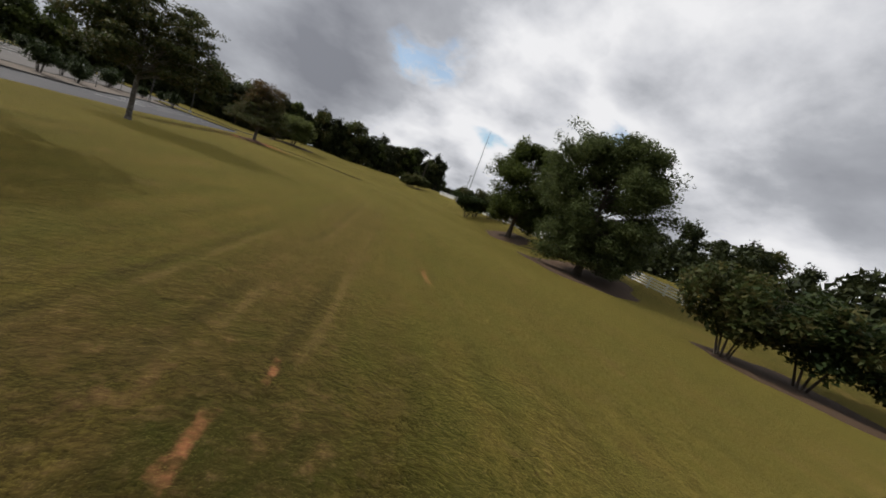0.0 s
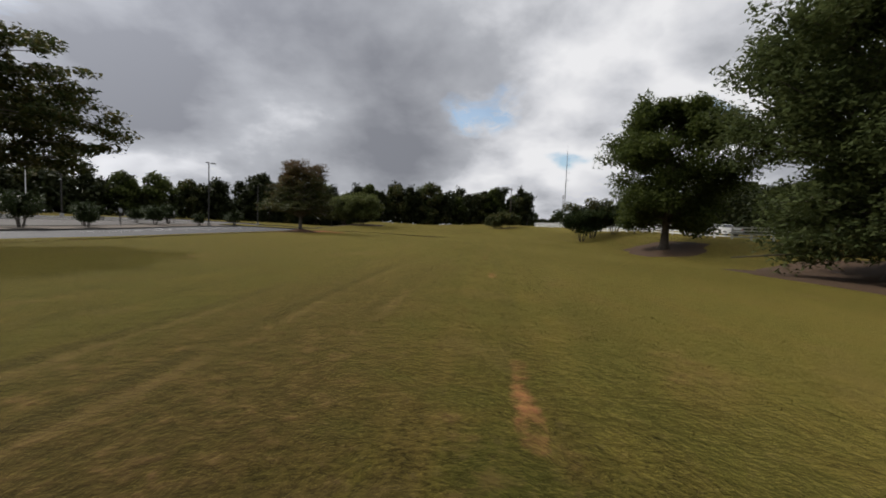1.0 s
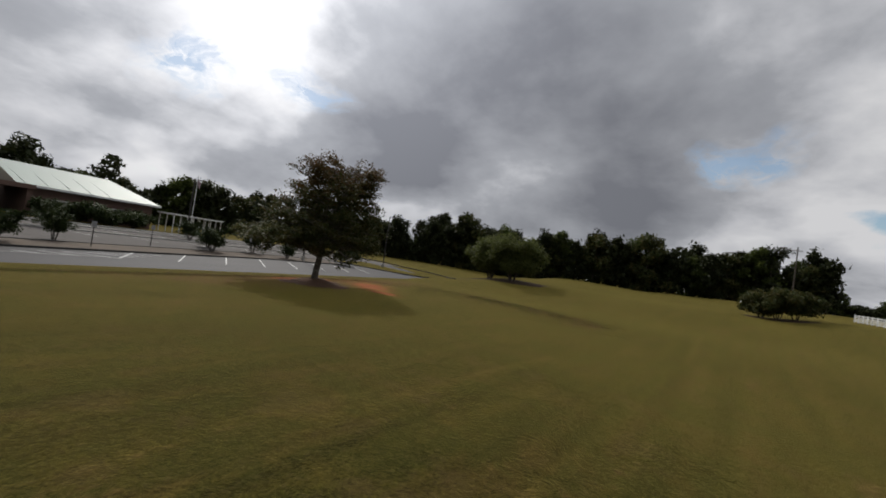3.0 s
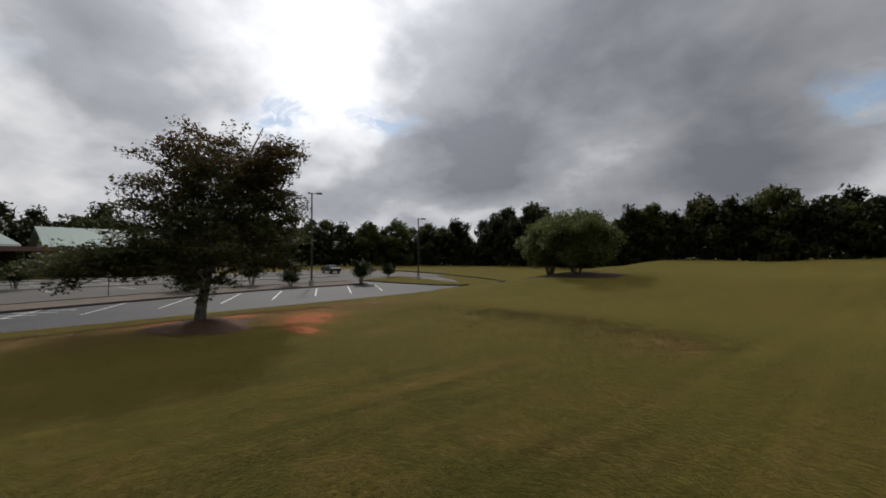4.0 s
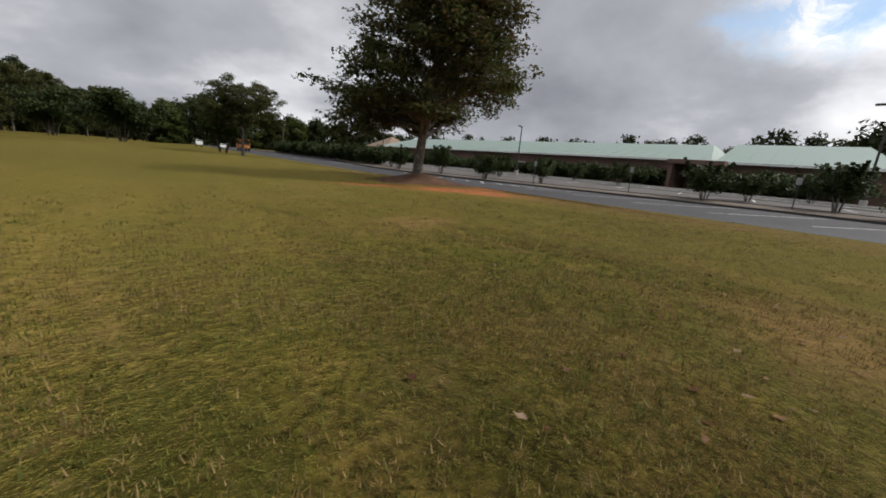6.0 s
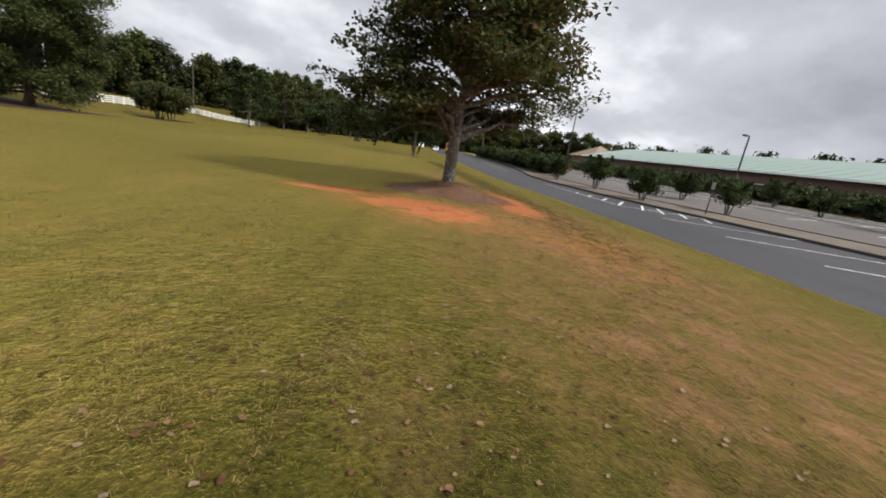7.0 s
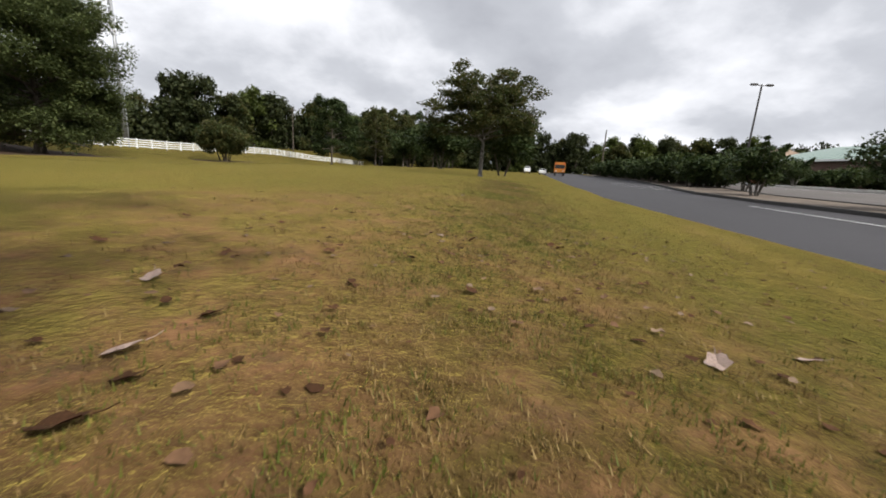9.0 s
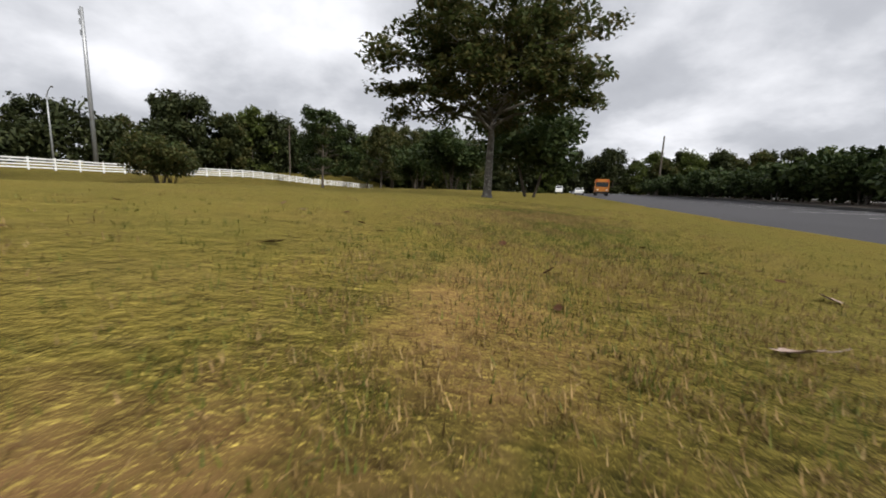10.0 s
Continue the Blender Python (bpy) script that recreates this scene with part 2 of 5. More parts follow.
    halo = n.math("MAXIMUM", halo, n.ramp(n.math("ADD", red, n.math("MULTIPLY", ragged, 0.8)), (0.0, 0.0), (0.9, 0.42)))
    # Thin brown turf round it.
    thin = n.ramp(n.math("ADD", n.math("SUBTRACT", 1.3, n.vec("LENGTH", n.vec("MULTIPLY", n.vec("SUBTRACT", where, (-24.0, 68.0, 0.0)), (0.24, 0.066, 0.0)))), n.math("MULTIPLY", ragged, 0.7)), (0.15, 0.0), (0.9, 0.55))
    scuff = n.noise(where, 2.4, 6.0, 0.7)
    thin = n.math("MINIMUM", n.math("MULTIPLY", thin, n.ramp(scuff, (0.40, 0.35), (0.60, 1.7))), 0.92)
    dark = n.math("MULTIPLY", thin, n.ramp(n.noise(where, 6.5, 5.0, 0.7), (0.50, 0.0), (0.62, 1.0)))
    # A rim of washed soil along the drive.
    split = n.add("ShaderNodeSeparateXYZ", Vector=where)
    rim = n.math("ABSOLUTE", n.math("SUBTRACT", n.math("SUBTRACT", split.outputs[0], n.math("MULTIPLY", split.outputs[1], 0.061)), -33.84))
    rim = n.ramp(n.math("ADD", n.math("SUBTRACT", 0.12, rim), n.math("MULTIPLY", ragged, 0.10)), (0.02, 0.0), (0.2, 0.35))
    # One old wheel rut across the field, scraped bare in short stretches: (middle along, half length, across, half width).
    wob = n.math("ADD", across, n.math("MULTIPLY", n.math("SUBTRACT", mid_fine, 0.5), 0.35))
    rut = None
    for middle, half, u, w in SCRAPES:
        lane = n.math("SUBTRACT", 1.0, n.math("MAXIMUM", n.math("DIVIDE", n.math("ABSOLUTE", n.math("SUBTRACT", wob, u)), w), n.math("DIVIDE", n.math("ABSOLUTE", n.math("SUBTRACT", along, middle)), half)))
        rut = lane if rut is None else n.math("MAXIMUM", rut, lane)
    rut = n.ramp(n.math("ADD", rut, n.math("MULTIPLY", ragged, 0.85)), (0.10, 0.0), (0.75, 0.7))
    rut = n.math("MULTIPLY", rut, n.ramp(n.noise(where, 4.5, 4.0, 0.6), (0.42, 0.2), (0.56, 1.0)))
    # Brown, churned ground beside it. Old wheel ridges and dark ruts run the same way, their relief only painted: shade
    # in the ruts, highlights on the lips.
    band = n.math("SUBTRACT", 1.0, n.math("MAXIMUM", n.math("DIVIDE", n.math("ABSOLUTE", n.math("SUBTRACT", wob, -13.4)), 2.3), n.math("DIVIDE", n.math("ABSOLUTE", n.math("SUBTRACT", along, 8.0)), 24.0)))
    churned = n.ramp(n.math("ADD", band, n.math("MULTIPLY", ragged, 0.7)), (0.05, 0.0), (0.7, 0.75))
    ridge = lip_highlight = None
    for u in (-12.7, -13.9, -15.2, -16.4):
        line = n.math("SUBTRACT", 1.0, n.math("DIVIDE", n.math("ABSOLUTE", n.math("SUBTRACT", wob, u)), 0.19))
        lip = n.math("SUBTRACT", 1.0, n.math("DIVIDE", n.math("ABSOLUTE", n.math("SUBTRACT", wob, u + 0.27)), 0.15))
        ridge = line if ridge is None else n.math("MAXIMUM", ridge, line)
        lip_highlight = lip if lip_highlight is None else n.math("MAXIMUM", lip_highlight, lip)
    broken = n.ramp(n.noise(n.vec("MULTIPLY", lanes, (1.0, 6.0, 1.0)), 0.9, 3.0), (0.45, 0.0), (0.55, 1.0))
    rut_shade = n.math("MULTIPLY", n.ramp(n.math("ADD", ridge, n.math("MULTIPLY", ragged, 0.5)), (0.1, 0.0), (0.7, 0.8)), n.math("MULTIPLY", broken, n.ramp(band, (0.0, 0.0), (0.2, 1.0))))
    lip_highlight = n.math("MULTIPLY", n.ramp(n.math("ADD", lip_highlight, n.math("MULTIPLY", ragged, 0.9)), (0.2, 0.0), (0.8, 0.3)), n.math("MULTIPLY", broken, n.ramp(band, (0.0, 0.0), (0.2, 1.0))))
    crumb = n.ramp(n.noise(where, 4.5, 5.0, 0.7), (0.42, (0.027, 0.017, 0.006)), (0.56, (0.056, 0.033, 0.012)), (0.68, (0.135, 0.074, 0.032)))
    # Rough brown stretches with little green.
    rough = None
    for x, y, rx, ry in ROUGH_SPOTS:
        off = n.vec("MULTIPLY", n.vec("SUBTRACT", where, (x, y, 0.0)), (1 / rx, 1 / ry, 0.0))
        near = n.math("SUBTRACT", 1.0, n.vec("LENGTH", off))
        rough = near if rough is None else n.math("MAXIMUM", rough, near)
    rough = n.ramp(n.math("ADD", rough, n.math("MULTIPLY", ragged, 0.8)), (0.0, 0.0), (0.8, 0.55))
    worn = n.ramp(n.math("ADD", n.math("MULTIPLY", n.noise(n.vec("MULTIPLY", lanes, (1.0, 8.0, 1.0)), 0.5, 4.0, 0.6), 0.7), n.math("MULTIPLY", small, 0.3)), (0.58, 0.0), (0.70, 0.5))
    soil = n.ramp(n.math("ADD", n.math("MULTIPLY", tiny, 0.4), n.math("MULTIPLY", small, 0.6)), (0.3, (0.27, 0.093, 0.037)), (0.7, (0.40, 0.142, 0.058)))
    dull = n.ramp(n.math("ADD", n.math("MULTIPLY", tiny, 0.5), n.math("MULTIPLY", small, 0.5)), (0.3, (0.110, 0.052, 0.024)), (0.7, (0.265, 0.135, 0.072)))
    grass = n.mix(churned, grass, crumb)
    # Painted highlights on the lips and shade in the ruts; the lawn stays flat.
    grass = n.mix(lip_highlight, grass, (0.17, 0.105, 0.045, 1))
    grass = n.mix(rut_shade, grass, (0.020, 0.014, 0.005, 1))
    col = n.mix(n.math("MAXIMUM", thin, n.math("MAXIMUM", worn, n.math("MAXIMUM", rough, rut))), grass, dull)
    col = n.mix(n.math("MAXIMUM", halo, n.math("MULTIPLY", rut, 0.6)), col, soil)
    col = n.mix(dark, col, (0.075, 0.045, 0.026, 1))
    n.put(bsdf.inputs["Base Color"], n.mix(n.math("MAXIMUM", bare, rim), col, soil))
    bsdf.inputs["Specular IOR Level"].default_value = 0.06
    n.put(bsdf.inputs["Sheen Weight"], n.math("MULTIPLY", 0.64, n.math("SUBTRACT", 1.0, n.math("MAXIMUM", n.math("MAXIMUM", bare, rim), n.math("MAXIMUM", halo, n.math("MULTIPLY", thin, 0.8))))))
    bsdf.inputs["Sheen Roughness"].default_value = 0.3
    bsdf.inputs["Sheen Tint"].default_value = (0.88, 0.70, 0.16, 1)
    bump(n, bsdf, n.math("MULTIPLY", n.math("ADD", n.math("MULTIPLY", tiny, 0.5), n.math("ADD", small, clump)), n.math("SUBTRACT", 1.0, n.math("MULTIPLY", bare, 0.85))), 0.8, 0.035)
    return m


def asphalt_material(name, a, b, rough):
    m, n, bsdf, _ = material(name, rough)
    bsdf.inputs["Specular IOR Level"].default_value = 0.42
    where = n.add("ShaderNodeTexCoord").outputs["Object"]
    grain, stain, wide = n.noise(where, 60.0, 3.0), n.noise(n.vec("MULTIPLY", where, (1.0, 0.2, 1.0)), 0.8, 5.0, 0.6), n.noise(where, 0.12, 3.0)
    f = n.math("ADD", n.math("MULTIPLY", stain, 0.5), n.math("ADD", n.math("MULTIPLY", grain, 0.2), n.math("MULTIPLY", wide, 0.3)))
    n.put(bsdf.inputs["Base Color"], n.ramp(f, (0.35, a), (0.65, b)))
    bump(n, bsdf, grain, 0.5, 0.01)
    return m


M_LAWN = ground_material()
M_ROAD = asphalt_material("asphalt", (0.023, 0.0215, 0.0235), (0.041, 0.038, 0.0415), 0.72)
M_LOT = asphalt_material("worn_asphalt", (0.076, 0.068, 0.063), (0.116, 0.103, 0.094), 0.9)
M_DIRT = plain("packed_dirt", (0.125, 0.096, 0.071), 0.95, vary=0.22, scale=1.2, rough_bump=0.6)
M_KERB = plain("weathered_kerb", (0.05, 0.048, 0.045), 0.9)
M_CONCRETE = plain("concrete", (0.42, 0.41, 0.38), 0.9, vary=0.15)
M_LINE = plain("road_paint", (0.72, 0.72, 0.71), 0.7, vary=0.2)
M_FENCE = plain("white_vinyl", (0.80, 0.80, 0.78), 0.5, vary=0.06)
M_BARK = bark_material("grey_bark", (0.060, 0.050, 0.042), (0.20, 0.182, 0.16), 0.7)
M_DARKBARK = bark_material("dark_bark", (0.045, 0.036, 0.028), (0.13, 0.105, 0.08))
M_OAK = leaf_material("oak_leaf", (0.035, 0.052, 0.017), (0.066, 0.078, 0.025), (0.122, 0.100, 0.037), 0.4)
M_RUST = leaf_material("turning_leaf", (0.046, 0.044, 0.016), (0.095, 0.070, 0.026), (0.17, 0.082, 0.034), 0.4)
M_GREEN = leaf_material("broad_leaf", (0.049, 0.068, 0.018), (0.077, 0.099, 0.025), (0.113, 0.132, 0.036), 0.45)
M_NEEDLE = leaf_material("needle_leaf", (0.058, 0.077, 0.029), (0.089, 0.112, 0.040), (0.126, 0.144, 0.052), 0.4)
M_PALEGREEN = leaf_material("willow_leaf", (0.068, 0.088, 0.026), (0.112, 0.132, 0.040), (0.155, 0.165, 0.055), 0.45)
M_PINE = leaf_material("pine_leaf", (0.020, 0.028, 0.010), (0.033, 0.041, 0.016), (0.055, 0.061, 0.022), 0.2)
M_MYRTLE = leaf_material("myrtle_leaf", (0.021, 0.036, 0.014), (0.036, 0.054, 0.016), (0.062, 0.076, 0.025), 0.25)
M_POLE = plain("bronze_pole", (0.05, 0.045, 0.042), 0.45, 0.3)
M_STEEL = plain("galvanised_steel", (0.34, 0.35, 0.36), 0.45, 0.5)
M_ROOF = plain("pale_green_metal_roof", (0.225, 0.295, 0.262), 0.5, 0.0, vary=0.05, scale=0.3)
M_TANROOF = plain("tan_shingles", (0.24, 0.17, 0.12), 0.85, vary=0.15, scale=1.5)
M_BRICK = plain("red_brown_brick", (0.15, 0.092, 0.072), 0.9, scale=1.0)
M_WALL = plain("tan_wall", (0.42, 0.36, 0.29), 0.9)
# Straw darkened so that its colour also carries the trees' shade.
M_SHADEDMULCH = plain("shaded_straw", (0.072, 0.036, 0.013), 0.95, vary=0.3, scale=7.0, rough_bump=0.8)
M_MULCH = plain("pine_straw", (0.21, 0.112, 0.070), 0.95, vary=0.25, scale=9.0, rough_bump=0.8)


# Ground height, shared by everything that stands on it.
def smooth(a, b, v):
    k = np.clip((np.asarray(v, float) - a) / (b - a), 0, 1)
    return k * k * (3 - 2 * k)


def height(x, y):
    x, y = np.asarray(x, float), np.asarray(y, float)
    across = np.interp(x, [-140, -60, -48, -43, -31, -28, -25, -22, -10, 0, 10, 20, 34, 60, 120], [1.2, 0.3, 0.0, -0.27, -0.6, -0.5, -0.3, -0.2, -0.4, -0.65, -0.9, -1.1, -0.6, 0.0, 1.0])
    across = across * (1 - 0.75 * smooth(40, 85, y) * smooth(0, 13, x))
    north = (1.5 * smooth(84, 112, y) + 1.2 * smooth(105, 190, y)) * (0.12 + 0.88 * smooth(-31, -19, x))
    roll = 0.06 * np.sin(x * 0.31 + y * 0.17) + 0.05 * np.sin(y * 0.23 - x * 0.11 + 2)
    roll = roll * (1 - smooth(-24, -28, x)) * (1 - smooth(140, 200, np.hypot(x, y)))
    bank = np.interp(y, [-130, -80, -40, -22, 3, 20, 36, 52, 80, 120], [4.0, 3.6, 2.0, 1.9, 1.0, 1.1, 1.6, 1.85, 1.6, 0.6]) * smooth(14.5, 25, x)
    return across + north + roll + bank


def mesh_of(name, verts, faces, mat=None, smooth_faces=False):
    me = bpy.data.meshes.new(name)
    me.from_pydata([tuple(v) for v in verts], [], [tuple(f) for f in faces])
    if mat:
        me.materials.append(mat)
    if smooth_faces:
        me.polygons.foreach_set("use_smooth", [True] * len(me.polygons))
    me.update()
    return me


def thing(name, label, category, group="", loc=(0, 0, 0), turn=0.0):
    ob = new(name)
    ob.empty_display_size = 0.2
    ob.matrix_world = pose(*loc, 0, 0, turn)
    return tagged(ob, label, category, group)


def part(name, me, parent, label="", m=None):
    ob = new(name, me)
    ob.parent = parent
    if m is not None:
        ob.matrix_local = m
    if label:
        ob["label"] = label
    return ob


class Build:
    """Collects boxes, tubes and sheets into one mesh."""

    def __init__(self):
        self.v, self.f = [], []

    def box(self, a, b, m=None):
        k = len(self.v)
        for x in (a[0], b[0]):
            for y in (a[1], b[1]):
                for z in (a[2], b[2]):
                    p = Vector((x, y, z))
                    self.v.append(tuple(m @ p if m else p))
        self.f += [tuple(k + i for i in q) for q in ((0, 1, 3, 2), (4, 6, 7, 5), (0, 4, 5, 1), (2, 3, 7, 6), (0, 2, 6, 4), (1, 5, 7, 3))]
        return self

    def tube(self, points, radii, sides=8, cap=True):
        points = [Vector(p) for p in points]
        k = len(self.v)
        for i, (p, r) in enumerate(zip(points, radii)):
            d = (points[min(i + 1, len(points) - 1)] - points[max(i - 1, 0)]).normalized()
            u = d.orthogonal().normalized() if abs(d.z) > 0.95 else d.cross(Vector((0, 0, 1))).normalized()
            if abs(d.z) > 0.95:
                u = Vector((1, 0, 0))
                u = (u - d * u.dot(d)).normalized()
            w = d.cross(u)
            for s in range(sides):
                a = 2 * math.pi * s / sides
                self.v.append(tuple(p + (u * math.cos(a) + w * math.sin(a)) * r))
        for i in range(len(points) - 1):
            for s in range(sides):
                q = (s + 1) % sides
                self.f.append((k + i * sides + s, k + i * sides + q, k + (i + 1) * sides + q, k + (i + 1) * sides + s))
        if cap:
            self.f.append(tuple(k + s for s in reversed(range(sides))))
            self.f.append(tuple(k + (len(points) - 1) * sides + s for s in range(sides)))
        return self

    def quad(self, *points):
        k = len(self.v)
        self.v += [tuple(p) for p in points]
        self.f.append(tuple(range(k, k + len(points))))
        return self

    def mesh(self, name, mat, smooth_faces=False):
        return mesh_of(name, self.v, self.f, mat, smooth_faces)


def grid_mesh(name, xs, ys, mat, lift=0.0):
    xs, ys = np.asarray(xs, float), np.asarray(ys, float)
    gx, gy = np.meshgrid(xs, ys)
    gz = height(gx, gy) + lift
    if lift == 0:
        gz = gz - 0.07 * ((gx < edge(gy) - 0.9) & (gx > -73) & (gy > -135) & (gy < 84))
    nx = len(xs)
    verts = np.stack([gx, gy, gz], -1).reshape(-1, 3)
    faces = [(j * nx + i, j * nx + i + 1, (j + 1) * nx + i + 1, (j + 1) * nx + i) for j in range(len(ys) - 1) for i in range(nx - 1)]
    return mesh_of(name, verts, faces, mat, True)


def axis(lo, hi, step, far):
    inner = list(np.arange(lo, hi + 0.01, step))
    out, d = [], step
    p = hi
    while p < far:
        d *= 1.5
        p += d
        out.append(p)
    back, d, p = [], step, lo
    while p > -far:
        d *= 1.5
        p -= d
        back.append(p)
    return back[::-1] + inner + out


def edge(y):
    """West rim of the lawn, where the drive begins."""
    y = np.asarray(y, float)
    return np.where(y > 25, -30.18 + 0.061 * (y - 60) - 3.69 * (np.clip(45 - y, 0, 20) / 50) ** 2, -32.91 + 0.12 * (y - 25))


ground = new("ground", grid_mesh("ground", axis(-46, 40, 1.0, 3000), axis(-40, 125, 1.0, 3000), M_LAWN))
tagged(ground, "dry mown lawn in olive and straw tones with bare red clay", "lawn", kind="structure")

# ---- Drive and parking lot ----
ROAD_N = 87.0  # where the drive starts to swing west
LANE = 4.5  # rim of the lawn to the line along the stalls


def kerb_off(y):
    """Width of lane and stalls, from the rim to the kerb; the kerb juts out once, between two banks of stalls."""
    return float(np.interp(y, [-100, 5, 18, 28, 38, 44, 52, 60, 68, 76, 90], [11, 11, 9.5, 8.0, 6.2, 6.2, 6.9, 8.5, 10.3, 12.0, 12.4]))


def strip_mesh(name, ys, west, east, mat, lift, steps=3, dip=False):
    """A sheet that follows the ground between two lines given as functions of y."""
    verts, faces = [], []
    for y in ys:
        a, b = float(west(y)), float(east(y))
        for s in range(steps + 1):
            x = a + (b - a) * s / steps
            verts.append((x, y, float(height(x, y)) + (lift if s < steps or not dip else -0.04)))
    n = steps + 1
    for j in range(len(ys) - 1):
        for s in range(steps):
            faces.append((j * n + s, j * n + s + 1, (j + 1) * n + s + 1, (j + 1) * n + s))
    return mesh_of(name, verts, faces, mat, True)


def swing(y):
    """The rim of the drive where it curves off to the west."""
    return edge(y) - 26.0 * (1 - np.sqrt(np.clip(1 - ((np.clip(y, ROAD_N, ROAD_N + 22) - ROAD_N) / 22.01) ** 2, 0, 1)))


ys_road = np.concatenate([np.arange(-130, 87, 2.0), np.arange(87, 109.1, 0.5)])
road = new("road", strip_mesh("road", ys_road, lambda y: edge(y) - 13.5 if y < ROAD_N + 3 else -60.0, lambda y: swing(y) + 0.6, M_ROAD, 0.02, 12, True))
tagged(road, "dark grey asphalt drive beside the lawn", "road", kind="structure")
lot = new("parking_lot", strip_mesh("parking_lot", np.arange(-60, 112, 2.0), lambda y: -72.0, lambda y: edge(y) - kerb_off(y) - 4.0, M_LOT, 0.05, 16))
tagged(lot, "worn grey asphalt parking lot", "parking lot", kind="structure")


def ribbon(path, width, tall, lift, name, mat, step=1.0):
    """A kerb or border with a real step along a line of points; it follows the ground."""
    b = Build()
    pts = []
    for (x0, y0), (x1, y1) in zip(path, path[1:]):
        k = max(1, int(math.hypot(x1 - x0, y1 - y0) / step))
        pts += [(x0 + (x1 - x0) * i / k, y0 + (y1 - y0) * i / k) for i in range(k)]
    pts.append(path[-1])
    rows = []
    for i, (x, y) in enumerate(pts):
        ax, ay = pts[max(i - 1, 0)]
        bx, by = pts[min(i + 1, len(pts) - 1)]
        l = math.hypot(bx - ax, by - ay) or 1
        nx, ny = -(by - ay) / l * width / 2, (bx - ax) / l * width / 2
        z = float(height(x, y)) + lift
        k = len(b.v)
        b.v += [(x + nx, y + ny, z - 0.1), (x + nx, y + ny, z + tall - 0.02), (x + nx * 0.8, y + ny * 0.8, z + tall), (x - nx * 0.8, y - ny * 0.8, z + tall), (x - nx, y - ny, z + tall - 0.02), (x - nx, y - ny, z - 0.1)]
        rows.append(k)
    for k, q in zip(rows, rows[1:]):
        for s in range(5):
            b.f.append((k + s, k + s + 1, q + s + 1, q + s))
    return b.mesh(name, mat)


def kerb(path, label, width=0.16, tall=0.11, mat=None):
    ob = new("kerb", ribbon(path, width, tall, 0.05, "kerb", mat or M_KERB))
    return tagged(ob, label, "kerb", kind="structure")


def line_at(off, lo, hi, step=4.0):
    return [(float(edge(y)) - off, float(y)) for y in np.arange(lo, hi + 0.01, step)]


# A narrow kerbed strip along the drive, then a planted strip inside the lot.
def line_by(off, lo, hi, step=2.0):
    return [(float(edge(y)) - off(y), float(y)) for y in np.arange(lo, hi + 0.01, step)]


kerb(line_by(kerb_off, -60, 90), "long dark weathered kerb along the stalls")
kerb(line_by(lambda y: kerb_off(y) + 4.3, -60, 90), "weathered kerb on the lot side of the planting strip", 0.14, 0.1)
bed = new("planting_strip", strip_mesh("planting_strip", np.arange(-60, 90.5, 1.5), lambda y: edge(y) - kerb_off(y) - 4.25, lambda y: edge(y) - kerb_off(y) - 0.06, M_DIRT, 0.10, 4))
tagged(bed, "planting strip of packed grey dirt behind the kerb", "planting strip", kind="structure")
for off in (24.0, 31.0, 37.0):
    kerb(line_at(off, -50, 96), "low concrete kerb between rows of parking stalls", 0.3, 0.15, M_CONCRETE)
# Island with a grass tongue where the drive swings west.
tongue = [(-46, 101.2), (-40, 100.4), (-34, 99.2), (-30.4, 97.8), (-30.6, 96.4), (-34, 94.6), (-40, 93.0), (-45, 92.0)]
kerb(tongue, "kerb round the grass island")
kerb([(-26.5, 99.0), (-28.0, 103), (-32, 107.5), (-38, 110.5), (-46, 112), (-70, 113)], "kerb on the outer side of the bend")


def flat_patch(name, points, mat, lift):
    cx, cy = sum(p[0] for p in points) / len(points), sum(p[1] for p in points) / len(points)
    v = [(cx, cy, float(height(cx, cy)) + lift)] + [(x, y, float(height(x, y)) + lift) for x, y in points]
    n = len(points)
    return mesh_of(name, v, [(0, 1 + i, 1 + (i + 1) % n) for i in range(n)], mat)


isle = new("island_lawn", flat_patch("island_lawn", tongue, M_LAWN, 0.17))
tagged(isle, "grass island with a dark kerb", "lawn", kind="structure")


def stripe(x0, y0, x1, y1, w=0.12):
    l = math.hypot(x1 - x0, y1 - y0)
    nx, ny = -(y1 - y0) / l * w / 2, (x1 - x0) / l * w / 2
    k = max(1, int(l / 2))
    b = Build()
    pts = [(x0 + (x1 - x0) * i / k, y0 + (y1 - y0) * i / k) for i in range(k + 1)]
    for (ax, ay), (bx, by) in zip(pts, pts[1:]):
        b.quad(*[(x + s * nx, y + s * ny, float(height(x, y)) + 0.062 if x < float(edge(y)) - kerb_off(y) - 4.0 else float(height(x, y)) + 0.034) for x, y, s in ((ax, ay, 1), (ax, ay, -1), (bx, by, -1), (bx, by, 1))])
    ob = new("road_marking", b.mesh("road_marking", M_LINE))
    return tagged(ob, "white painted parking line on the asphalt", "road marking", "stall markings", kind="structure")


def stall_line(y, off=LANE, width=0.11):
    """One slanted stall line from the lane to the kerb."""
    reach = next((r for r in np.arange(3.0, 7.0, 0.1) if off + r > kerb_off(y + 0.66 * r) - 0.2), 6.2)
    stripe(float(edge(y)) - off, y, float(edge(y + 0.66 * reach)) - off - reach, y + 0.66 * reach, width)


for i in range(8):
    stall_line(58.0 + 3.95 * i)
for i in range(11):
    stall_line(-8.0 + 3.95 * i, LANE, 0.22)
